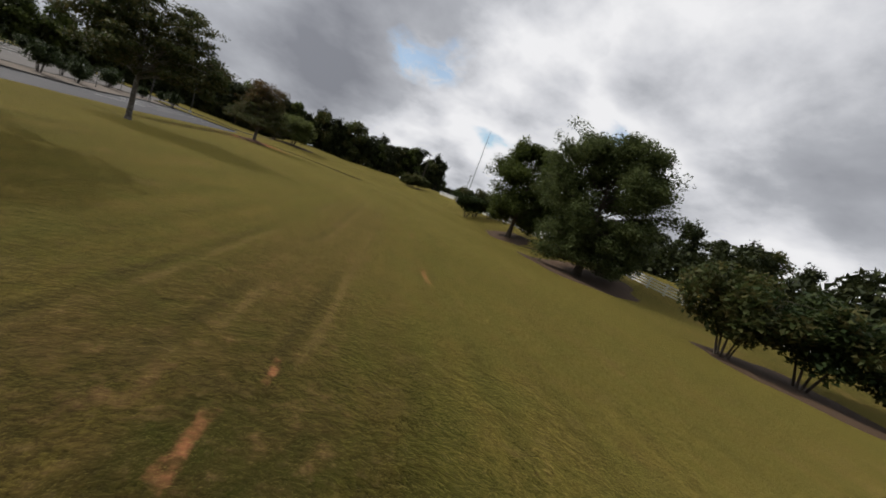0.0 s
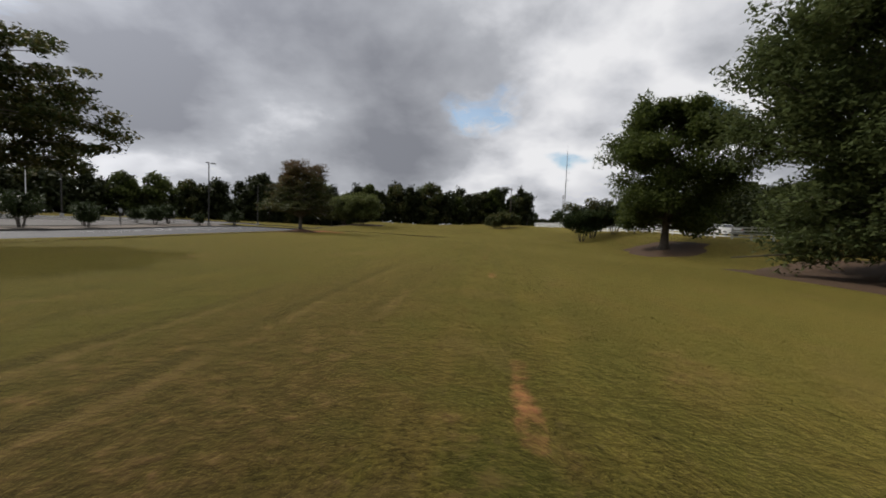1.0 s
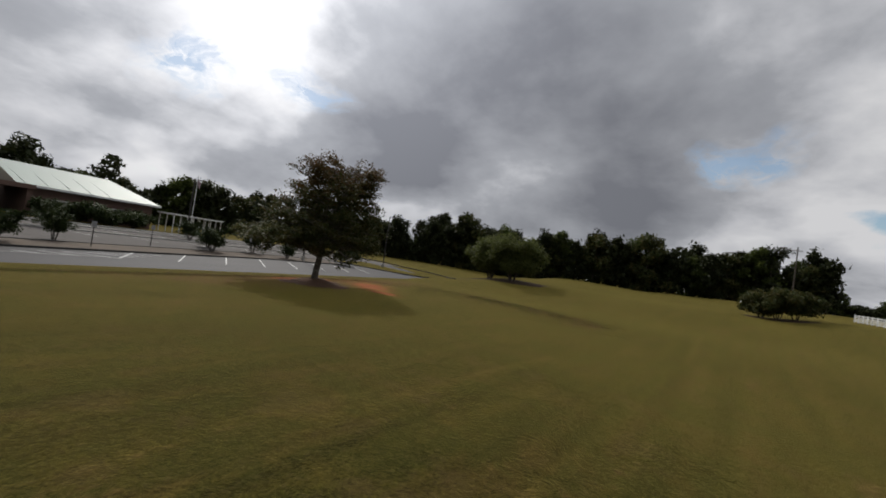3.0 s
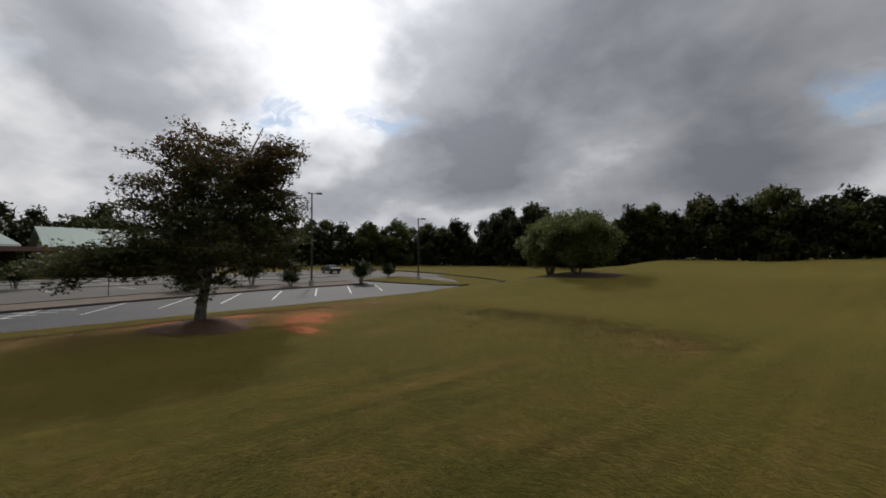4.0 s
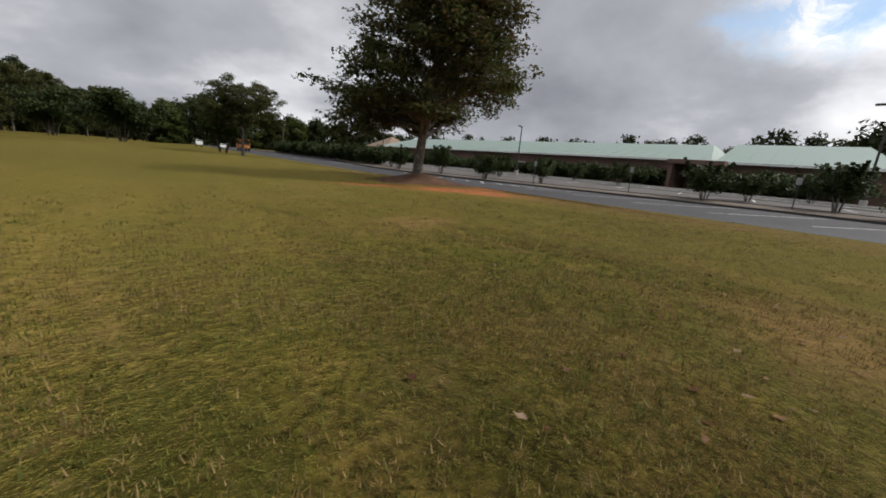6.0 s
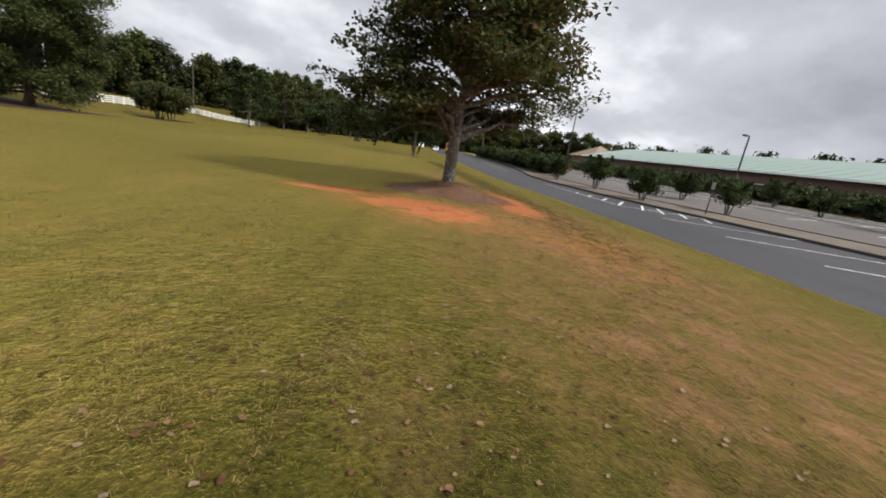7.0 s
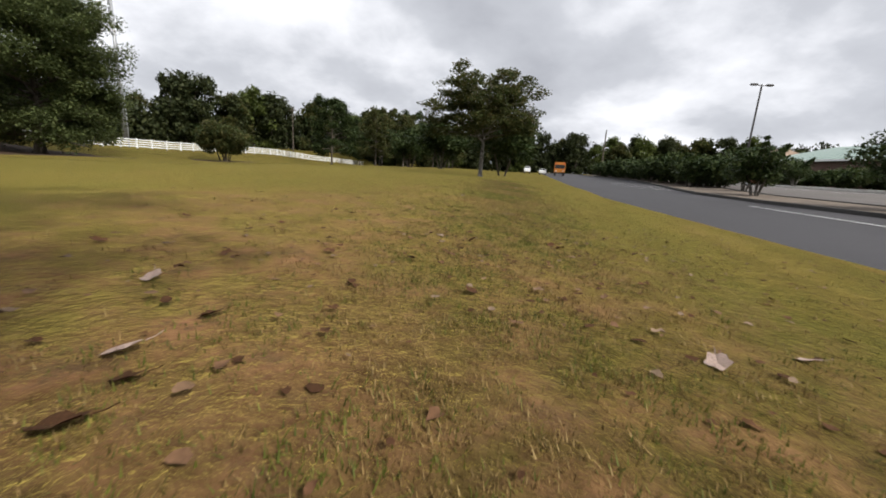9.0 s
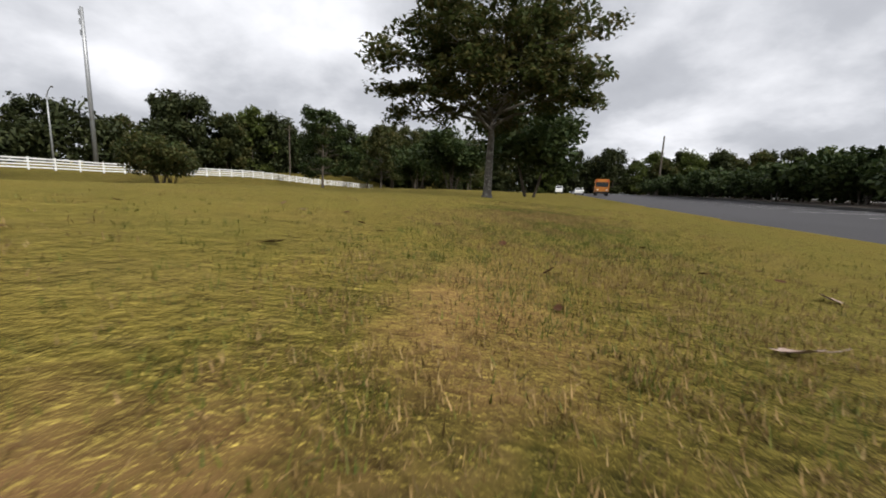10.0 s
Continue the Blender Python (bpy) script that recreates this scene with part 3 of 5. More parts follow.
# The line along the lane, and the hatched end of the stalls.
for y in np.arange(46, 58, 2.0):
    stripe(float(edge(y)) - LANE, y, float(edge(y + 2)) - LANE, y + 2, 0.10)
for y0, e0, y1, e1 in ((52.0, 4.6, 51.4, 5.1), (53.9, 4.6, 52.9, 5.4), (55.8, 4.6, 54.2, 5.9), (57.6, 4.7, 55.5, 6.4), (59.2, 5.3, 56.9, 6.9), (60.2, 6.0, 57.8, 7.4), (61.2, 6.7, 59.3, 7.8), (62.2, 7.4, 60.9, 8.1)):
    stripe(float(edge(y0)) - e0, y0, float(edge(y1)) - e1, y1, 0.14)
for row in (18.5, 25.5, 32.0):
    for y in np.arange(2, 90, 5.5):
        e = float(edge(y)) - row
        stripe(e - 0.6, y, e - 4.6, y - 0.8)


# ---- Trees ----
def quick_mesh(name, verts, quads, mat):
    me = bpy.data.meshes.new(name)
    me.vertices.add(len(verts))
    me.vertices.foreach_set("co", np.asarray(verts, np.float32).ravel())
    k = quads.shape[1]
    me.loops.add(quads.size)
    me.loops.foreach_set("vertex_index", quads.astype(np.int32).ravel())
    me.polygons.add(len(quads))
    me.polygons.foreach_set("loop_start", np.arange(0, quads.size, k, dtype=np.int32))
    me.materials.append(mat)
    me.update(calc_edges=True)
    return me


def leaf_mesh(name, rng, centres, mat, size, droop=0.5, far=False):
    """One pointed leaf or sprig at each centre, turned at random, mostly lying flat; far ones have three corners."""
    n = len(centres)
    yaw, tip = rng.uniform(0, 2 * np.pi, n), rng.normal(0, droop, n)
    along = np.stack([np.cos(yaw) * np.cos(tip), np.sin(yaw) * np.cos(tip), np.sin(tip)], 1)
    side = np.stack([-np.sin(yaw), np.cos(yaw), rng.normal(0, droop, n)], 1)
    side /= np.linalg.norm(side, axis=1)[:, None]
    s = (size * rng.uniform(0.6, 1.3, n))[:, None]
    c = np.asarray(centres)
    bend = np.array([0, 0, -0.12]) * s
    if far:
        verts = np.stack([c - along * s * 0.4 + side * s * 0.42, c + along * s * 0.7, c - along * s * 0.4 - side * s * 0.42], 1).reshape(-1, 3)
        return quick_mesh(name, verts, np.arange(3 * n).reshape(-1, 3), mat)
    verts = np.stack([c - along * s * 0.5 + bend, c + side * s * 0.36, c + along * s * 0.55 + bend, c - side * s * 0.36], 1).reshape(-1, 3)
    return quick_mesh(name, verts, np.arange(4 * n).reshape(-1, 4), mat)


def clusters(rng, spots, spread, per, flat=0.6):
    """Leaf places round each spot, thicker in the middle."""
    spots, spread = np.asarray(spots, float), np.asarray(spread, float)
    k = rng.integers(0, len(spots), per * len(spots))
    off = rng.normal(0, 1, (len(k), 3))
    off *= (rng.uniform(0, 1, len(k)) ** 0.45 / np.linalg.norm(off, axis=1))[:, None] * np.array([1, 1, flat])
    return spots[k] + off * spread[k][:, None]


def skeleton_tree(rng, h, r0, low, reach, shape, limbs, rise=(0.15, 0.9), twigs=4, lean=(0.0, 0.0), fork=0.92, lift=None, wide=None, far=False, skirt=None):
    """Trunk and limbs. shape(k): reach of the crown at the share k of its height. Gives the wood and the leaf spots."""
    wood, spots = Build(), []
    top = h * fork
    ts = np.linspace(0, 1, 9)
    sway = np.cumsum(rng.normal(0, 0.012 * h, (9, 2)), 0) * ts[:, None]
    trunk = [Vector((lean[0] * t ** 1.8 + s[0], lean[1] * t ** 1.8 + s[1], top * t)) for t, s in zip(ts, sway)]
    radii = [r0 * (1 - t) ** 0.75 + 0.02 + r0 * 0.55 * max(0, 1 - t * 11) for t in ts]
    extra = trunk[0].lerp(trunk[1], 0.25)
    wood.tube([trunk[0] - Vector((0, 0, 0.3)), trunk[0], extra] + trunk[1:], [radii[0] * 1.1, radii[0], r0 * 1.08] + radii[1:], 5 if far else 10)
    for i in range(limbs):
        k = (i + rng.uniform(0.1, 0.9)) / limbs
        z = low + (h - low) * k * 0.88
        az = i * 2.399 + rng.normal(0, 0.35)
        if lift:
            z = max(z, lift(az))
        if skirt and i < skirt[0]:
            az = radians(skirt[1] + (skirt[2] - skirt[1]) * (i + 0.5) / skirt[0]) + rng.normal(0, 0.1)
            z = rng.uniform(skirt[3], skirt[4])
        t = min(z / top, 0.98)
        p = Vector((float(np.interp(t, ts, [q.x for q in trunk])), float(np.interp(t, ts, [q.y for q in trunk])), z))
        up = rise[0] + (rise[1] - rise[0]) * k + rng.normal(0, 0.08)
        length = reach * shape(k) * rng.uniform(0.8, 1.12) * (1 + (wide(az) - 1) * (1 - 0.8 * k) if wide else 1.0)
        d = Vector((math.cos(az), math.sin(az), 0))
        pts = [p]
        for s in range(1, 6):
            q = s / 5
            pts.append(p + d * length * q + Vector((rng.normal(0, 0.03) * length, rng.normal(0, 0.03) * length, length * up * q * (1.15 - 0.35 * q) + rng.normal(0, 0.02) * length)))
        lr = max(0.025, r0 * 0.42 * (1 - 0.75 * k)) * (0.42 if skirt and i < skirt[0] else 1.0)
        if far:
            wood.tube(pts[::5], [lr + 0.008, lr * 0.15 + 0.008], 3, False)
        else:
            wood.tube(pts, [lr * (1 - 0.85 * s / 5) + 0.008 for s in range(6)], 6, False)
        for s in range(twigs):
            q = rng.uniform(0.3, 1.0)
            a = Vector(pts[int(q * 5)]).lerp(pts[min(5, int(q * 5) + 1)], q * 5 - int(q * 5))
            side = az + rng.choice([-1, 1]) * rng.uniform(0.4, 1.2)
            tl = length * rng.uniform(0.18, 0.4)
            b = a + Vector((math.cos(side) * tl, math.sin(side) * tl, tl * rng.uniform(-0.05, 0.5)))
            m = a.lerp(b, 0.5) + Vector((0, 0, tl * 0.06))
            if not far:
                wood.tube([a, m, b], [lr * 0.35 * (1 - 0.5 * q) + 0.008, lr * 0.2 + 0.005, 0.005], 5, False)
            spots += [tuple(b), tuple(m)]
        spots += [tuple(pts[5]), tuple(pts[4])]
    spots.append((trunk[-1].x, trunk[-1].y, h * 0.97))
    return wood, np.array(spots)


def crown_of(rng, wood, places, mat, size, droop, h, reach, far=False):
    """Brings wood and leaves to the height and reach wanted, and makes the leaf mesh."""
    up = h / np.percentile(places[:, 2], 99.7)
    out = reach / np.percentile(np.hypot(places[:, 0], places[:, 1]), 97)
    wood.v = [(x * (out if z > 0.1 * h else 1), y * (out if z > 0.1 * h else 1), z * up) for x, y, z in wood.v]
    return leaf_mesh("crown", rng, places * np.array([out, out, up]), mat, size, droop, far)


def standing(x, y, sink=0.0):
    return (x, y, float(height(x, y)) - sink)


def tree(kind, label, wood, leaves, wood_mat, loc, turn=0.0, group=""):
    ob = thing(kind, label, "tree", group, loc, turn)
    part("trunk", wood.mesh("trunk", wood_mat, True), ob)
    part("crown", leaves, ob)
    return ob


def sprayed_tree(rng, r0, fork, reach, floor, profile, top, limbs, pads, leaf, lean=(0.0, 0.0), settle=0.9, skirt=None):
    """A tree of flat leafy sprays. reach and floor: rows of (azimuth in degrees, metres); profile: rows of (height, share of the reach); skirt: (low limbs, from and to azimuth, lowest, highest)."""
    wood, spots, sizes = Build(), [], []
    zs, ks = zip(*profile)

    def out(az, z):
        turn = math.degrees(az) % 360
        return float(np.interp(turn, *zip(*reach))) * float(np.interp(z, zs, ks))

    def low(az):
        return float(np.interp(math.degrees(az) % 360, *zip(*floor)))

    ts = np.linspace(0, 1, 10)
    sway = np.cumsum(rng.normal(0, 0.05, (10, 2)), 0) * ts[:, None]
    trunk = [Vector((lean[0] * t ** 1.5 + w[0], lean[1] * t ** 1.5 + w[1], top * 0.93 * t)) for t, w in zip(ts, sway)]
    girth = [r0 * (1 - 0.9 * t) * (1.0 if t * top < fork else 0.62) + 0.015 for t in ts]
    flare = [trunk[0] - Vector((0, 0, 0.3)), trunk[0], trunk[0].lerp(trunk[1], 0.14), trunk[0].lerp(trunk[1], 0.4)]
    wood.tube(flare + trunk[1:], [r0 * 1.9, r0 * 1.55, r0 * 1.2, r0 * 1.04] + girth[1:], 14)

    def on_trunk(z):
        t = min(max(z / (top * 0.93), 0), 1)
        return Vector([float(np.interp(t, ts, [q[i] for q in trunk])) for i in range(3)])

    for i in range(limbs):
        k = (i + rng.uniform(0.2, 0.8)) / limbs
        az = i * 2.399963 + rng.normal(0, 0.22)
        tip_z = low(az) + 0.2 + (top - low(az) - 0.5) * k ** settle
        if skirt and i >= limbs - skirt[0]:
            s = i - limbs + skirt[0]
            az = radians(skirt[1] + (skirt[2] - skirt[1]) * (s + rng.uniform(0, 1)) / skirt[0])
            tip_z, k = rng.uniform(skirt[3], skirt[4]), 0.1
        far = out(az, tip_z) * rng.uniform(0.70, 1.08)
        start = max(fork * 0.62, min(tip_z - far * (0.12 + 0.55 * k), top * 0.85)) if tip_z > fork * 0.9 else fork * rng.uniform(0.55, 0.85)
        p, tip = on_trunk(start), on_trunk(tip_z * 0.85) + Vector((math.cos(az) * far, math.sin(az) * far, 0))
        tip.z = tip_z
        lift = 0.10 * far if tip_z > start else 0.16 * far
        pts = []
        for s in range(8):
            q = s / 7
            c = p.lerp(tip, q) + Vector((0, 0, lift * math.sin(math.pi * q)))
            pts.append(c + Vector((rng.normal(0, 0.13), rng.normal(0, 0.13), rng.normal(0, 0.09))) * min(1, q * 3))
        thick = max(0.022, r0 * (0.44 - 0.3 * k))
        wood.tube(pts, [thick * (1 - 0.88 * s / 7) + 0.006 for s in range(8)], 7, False)
        for j in range(pads):
            inner = 0.3 if k < 0.45 else 0.16
            q = inner + (1 - inner) * (j + rng.uniform(0, 1)) / pads
            root = pts[min(7, int(q * 7))].lerp(pts[min(7, int(q * 7) + 1)], q * 7 - int(q * 7))
            swing = az + rng.choice([-1, 1]) * rng.uniform(0.25, 1.35)
            long = rng.uniform(0.3, 1.7) * (1.3 - 0.6 * q)
            end = root + Vector((math.cos(swing) * long, math.sin(swing) * long, long * rng.uniform(-0.22, 0.5)))
            end.z = max(end.z, low(swing) + 0.1)
            wood.tube([root, root.lerp(end, 0.55) + Vector((0, 0, 0.05)), end], [0.02 * (1.2 - q) + 0.008, 0.011, 0.005], 5, False)
            spots += [tuple(end), tuple(root.lerp(end, 0.6))]
            sizes += [rng.uniform(0.28, 0.78), rng.uniform(0.22, 0.5)]
        spots.append(tuple(tip))
        sizes.append(rng.uniform(0.3, 0.6))
    spots, sizes = np.array(spots), np.array(sizes)
    share = sizes ** 2 / (sizes ** 2).sum()
    pick = rng.choice(len(spots), leaf, p=share)
    off = rng.normal(0, 1, (leaf, 3))
    off *= (rng.uniform(0, 1, leaf) ** 0.42 / np.linalg.norm(off, axis=1))[:, None] * np.array([1, 1, 0.48])
    return wood, spots[pick] + off * sizes[pick][:, None]


# The maple-like tree the camera rounds, on its straw mound: broad and low on the south-east side, lifted on the north-west.
rng = np.random.default_rng(11)
wood, places = sprayed_tree(
    rng, 0.235, 3.4, [(0, 3.7), (45, 4.4), (90, 5.1), (135, 4.5), (180, 4.4), (225, 5.0), (270, 5.6), (315, 4.3), (360, 3.7)],
    [(0, 1.3), (45, 2.0), (90, 3.1), (135, 3.6), (180, 3.2), (225, 2.6), (270, 1.5), (315, 1.1), (360, 1.3)],
    [(0.8, 0.78), (2.2, 0.96), (3.6, 1.0), (5.2, 0.74), (6.8, 0.60), (8.6, 0.52), (10.0, 0.38), (10.8, 0.18)], 10.8, 112, 9, 55000, (0.2, 2.8), 1.0, (18, 205, 295, 2.5, 3.5))
turned = places[:, 2] + 0.5 * places[:, 0] * -0.5 + rng.normal(0, 1.2, len(places)) > 6.6
shade = tree("shade_tree", "open-crowned shade tree with leaves turning brown on a straw mound", wood, leaf_mesh("crown", rng, places[~turned], M_OAK, 0.17, 0.5), M_BARK, standing(-22.35, 64.3))
part("upper_crown", leaf_mesh("upper_crown", rng, places[turned], M_RUST, 0.17, 0.5), shade, "leaves turning rust brown")
# Its neighbour farther down the drive.
rng = np.random.default_rng(29)
wood, places = sprayed_tree(
    rng, 0.17, 3.0, [(0, 5.0), (60, 5.2), (120, 4.5), (180, 4.2), (240, 4.6), (300, 4.6), (360, 5.0)],
    [(0, 3.1), (90, 2.7), (180, 3.4), (270, 2.8), (360, 3.1)],
    [(2.4, 0.7), (4.2, 1.0), (6.4, 0.98), (7.6, 0.8), (8.3, 0.45), (8.6, 0.2)], 8.6, 52, 9, 34000, (-0.2, 0.1))
tree("shade_tree", "broad-crowned shade tree with grey bark beside the drive", wood, leaf_mesh("crown", rng, places, M_OAK, 0.20, 0.5), M_BARK, standing(-25.5, 27.2))
# Two large trees by the fence.
rng = np.random.default_rng(5)
wood, spots = skeleton_tree(rng, 15.5, 0.42, 2.2, 6.8, lambda k: math.sin(math.pi * (0.18 + 0.78 * k)) ** 0.7, 44, (0.1, 0.8), 6)
leaves = crown_of(rng, wood, clusters(rng, spots, np.full(len(spots), 1.4), 124, 0.85), M_GREEN, 0.27, 0.6, 14.8, 6.5, True)
tree("broadleaf_tree", "large round-crowned green tree in front of the white fence", wood, leaves, M_DARKBARK, standing(18.4, 48.8))
rng = np.random.default_rng(8)
wood, spots = skeleton_tree(rng, 17.5, 0.48, 1.8, 8.6, lambda k: 0.90 + 0.24 * math.sin(math.pi * k) - 0.46 * k ** 3, 80, (-0.1, 0.8), 7)
leaves = crown_of(rng, wood, clusters(rng, spots, np.full(len(spots), 1.6), 98, 0.65), M_NEEDLE, 0.23, 0.5, 15.0, 7.0, True)
tree("cedar_tree", "wide dark feathery cedar on straw in front of the white fence", wood, leaves, M_DARKBARK, standing(15.9, 27.8))


def bushy(seed, h, reach, mat, stems=4, per=90, size=0.24, gap=1.2, low=0.3, shoots=0):
    """A low many-stemmed tree or tall shrub; shoots stand out of its crown."""
    rng = np.random.default_rng(seed)
    wood, spots, girth = Build(), [], []
    for s in range(stems):
        a = 2 * math.pi * s / stems + rng.uniform(-0.5, 0.5)
        foot = Vector((math.cos(a) * 0.18 * reach * 0.4, math.sin(a) * 0.18 * reach * 0.4, -0.15))
        tip = Vector((math.cos(a) * reach * 0.55, math.sin(a) * reach * 0.55, h * rng.uniform(0.7, 0.95)))
        mid = foot.lerp(tip, 0.45) + Vector((0, 0, h * 0.06))
        wood.tube([foot, mid, tip], [0.035 * h ** 0.5, 0.024 * h ** 0.5, 0.008], 6, False)
        for q in range(9):
            c = foot.lerp(tip, rng.uniform(0.38, 1.0))
            b = c + Vector((rng.normal(0, 0.42), rng.normal(0, 0.42), rng.uniform(0.0, 0.35))) * reach * 0.75
            b.z = min(max(b.z, h * low), h)
            wood.tube([c, b], [0.015, 0.004], 4, False)
            spots.append(tuple(b))
            girth.append(gap * 0.8)
    for s in range(shoots):
        a, out = rng.uniform(0, 6.28), rng.uniform(0.15, 0.8) * reach
        foot = Vector((math.cos(a) * out, math.sin(a) * out, h * rng.uniform(0.6, 0.85)))
        tip = foot + Vector((math.cos(a) * 0.3, math.sin(a) * 0.3, 0.45)) * h * rng.uniform(0.45, 0.8)
        wood.tube([foot, tip], [0.012, 0.004], 4, False)
        spots += [tuple(foot.lerp(tip, q)) for q in (0.35, 0.7, 1.0)]
        girth += [0.22, 0.17, 0.11]
    return wood, crown_of(rng, wood, clusters(rng, spots, girth, per, 0.75), mat, size * 1.12, 0.6, h, reach, True)


# Pale round pair beyond the bend, the field shrub, the low trees along the fence.
for i, (x, y) in enumerate(((-23.2, 106.6), (-18.4, 103.0))):
    wood, leaves = bushy(40 + i, 7.0, 4.3, M_PALEGREEN, 9, 300, 0.24, 2.1)
    tree("willow_oak", "pale green round-crowned tree on a dark straw bed", wood, leaves, M_DARKBARK, standing(x, y), 0, "pair by the bend")
for i, (x, y, h) in enumerate(((16.6, 109.7, 4.2), (18.8, 110.8, 3.8), (15.0, 110.4, 3.5))):
    wood, leaves = bushy(50 + i, h, 2.9, M_OAK, 5, 150, 0.28, 1.4)
    tree("field_shrub", "dark rounded shrub standing alone on the field", wood, leaves, M_DARKBARK, standing(x, y), 0, "field shrubs")
LOW = [(10.8, 8.1, 5.4), (13.4, 5.4, 5.3), (15.2, 2.0, 5.2), (17.4, 65.6, 5.2), (20.0, 67.5, 5.6), (22.6, 66.0, 5.0)]
wood_a, leaves_a = bushy(61, 5.4, 3.8, M_OAK, 5, 190, 0.26, 1.5, 0.36)
wood_b, leaves_b = bushy(62, 5.3, 3.6, M_MYRTLE, 4, 220, 0.26, 1.5, 0.36)
low_a = tree("low_tree", "low many-stemmed dark tree near the white fence", wood_a, leaves_a, M_DARKBARK, standing(10.8, 8.1), 0, "low trees by the fence")
low_b = tree("low_tree", "low many-stemmed dark tree near the white fence", wood_b, leaves_b, M_DARKBARK, standing(13.4, 5.4), 70, "low trees by the fence")
for x, y, k, turn in ((-28.2, 8, 1.58, 0.4), (-17.5, -15, 1.66, 1.7), (-8, -32, 1.74, 2.9)):
    big = copy_thing(low_b, Matrix.Translation(standing(x, y)) @ Matrix.Rotation(turn, 4, "Z") @ Matrix.Scale(k, 4))
    big["label"], big["group"] = "full dark green tree beyond the shade tree by the drive", "trees down the drive"
for i, (x, y, h) in enumerate(LOW[2:]):
    copy_thing((low_a, low_b)[i % 2], Matrix.Translation(standing(x, y)) @ Matrix.Rotation(i * 1.9, 4, "Z") @ Matrix.Scale(h / 5.35, 4))

# Row of crape myrtles in the planting strip.
wood, leaves = bushy(71, 3.0, 1.6, M_MYRTLE, 6, 70, 0.15, 0.8, 0.42, 9)
myrtle = tree("crape_myrtle", "small spiky-crowned crape myrtle in the planting strip", wood, leaves, M_BARK, standing(-44.3, 71.0), 0, "myrtle row")
wood, leaves = bushy(72, 3.2, 1.5, M_MYRTLE, 6, 70, 0.15, 0.75, 0.42, 11)
myrtle_b = tree("crape_myrtle", "small spiky-crowned crape myrtle in the planting strip", wood, leaves, M_BARK, standing(-40.2, 46.6), 40, "myrtle row")
ROW = [(-43.2, 80.8), (-41.0, 89.2), (-40.1, 53.2), (-43.6, 57.4), (-40.4, 38.6), (-43.6, 32.5), (-43.2, 26), (-45.6, 19.5), (-45.2, 13), (-46.8, 6.5), (-47, 0), (-48.8, -7), (-48.6, -13), (-50.4, -20), (-50.6, -27), (-52, -34), (-48.2, 73), (-46.6, 78), (-47.6, 49), (-54.6, 60.3), (-59, 52.5), (-62, 46), (-56, 39), (-58, 28), (-57, 76), (-56, 88), (-46, 98.5), (-60, 14), (-61, 2)]
for i, (x, y) in enumerate(ROW):
    copy_thing((myrtle, myrtle_b)[i % 2], Matrix.Translation(standing(x, y)) @ Matrix.Rotation(i * 2.1, 4, "Z") @ Matrix.Scale(0.74 + 0.32 * ((i * 37) % 10) / 10, 4))


# Woods round the place.
def wood_tree(seed, h, mat, pine):
    rng = np.random.default_rng(seed)
    if pine:
        wood, spots = skeleton_tree(rng, h, 0.22, h * 0.10, h * 0.26, lambda k: 1.0 - 0.62 * k, 15, (-0.05, 0.5), 2, far=True)
    else:
        wood, spots = skeleton_tree(rng, h, 0.26, h * 0.03, h * 0.34, lambda k: math.sin(math.pi * (0.30 + 0.66 * k)) ** 0.6, 16, (0.0, 0.8), 3, far=True)
    return wood, crown_of(rng, wood, clusters(rng, spots, np.full(len(spots), h * (0.105 if pine else 0.135)), 30, 0.8), mat, h * 0.048, 0.7, h, h * (0.26 if pine else 0.38), True)


makers = []
for seed, h, mat, pine in ((101, 15, M_PINE, True), (102, 17, M_PINE, True), (103, 14, M_OAK, False), (104, 13, M_PINE, False), (105, 16, M_GREEN, False)):
    wood, leaves = wood_tree(seed, h, mat, pine)
    makers.append((tree("woodland_tree", "tall dark woodland tree at the edge of the grounds", wood, leaves, M_DARKBARK, standing(-60 + 9 * len(makers), 178), 0, "woods"), h))


def woods(path, depth, step, tall, seed):
    rng = np.random.default_rng(seed)
    for (x0, y0), (x1, y1) in zip(path, path[1:]):
        l = math.hypot(x1 - x0, y1 - y0)
        nx, ny = -(y1 - y0) / l, (x1 - x0) / l
        for i in range(int(l / step)):
            for row in range(depth):
                s = (i + rng.uniform(0, 1)) * step / l
                off = row * 7 + rng.uniform(-2, 2)
                x, y = x0 + (x1 - x0) * s + nx * off, y0 + (y1 - y0) * s + ny * off
                ob, h = makers[rng.integers(0, len(makers))]
                k = tall / h * rng.uniform(0.75, 1.15)
                copy_thing(ob, Matrix.Translation(standing(x, y, 0.2)) @ Matrix.Rotation(rng.uniform(0, 6.28), 4, "Z") @ Matrix.Scale(k, 4))


woods([(50, 198), (-25, 184), (-75, 162)], 2, 5.5, 16.5, 1)
woods([(-75, 162), (-105, 122), (-118, 95)], 2, 5.0, 12.5, 7)
woods([(-118, 95), (-150, 60), (-165, -20), (-150, -110)], 1, 6.0, 13.5, 2)
woods([(-150, -110), (-95, -125), (-40, -130), (0, -125)], 2, 6.0, 16, 3)
woods([(-8, -118), (18, -100), (45, -75), (66, -40)], 2, 5.5, 17, 4)
woods([(66, -40), (72, 10), (75, 60), (80, 120), (95, 160)], 1, 6.0, 14, 5)
woods([(48, 214), (78, 200), (104, 172)], 1, 6.0, 9.5, 6)
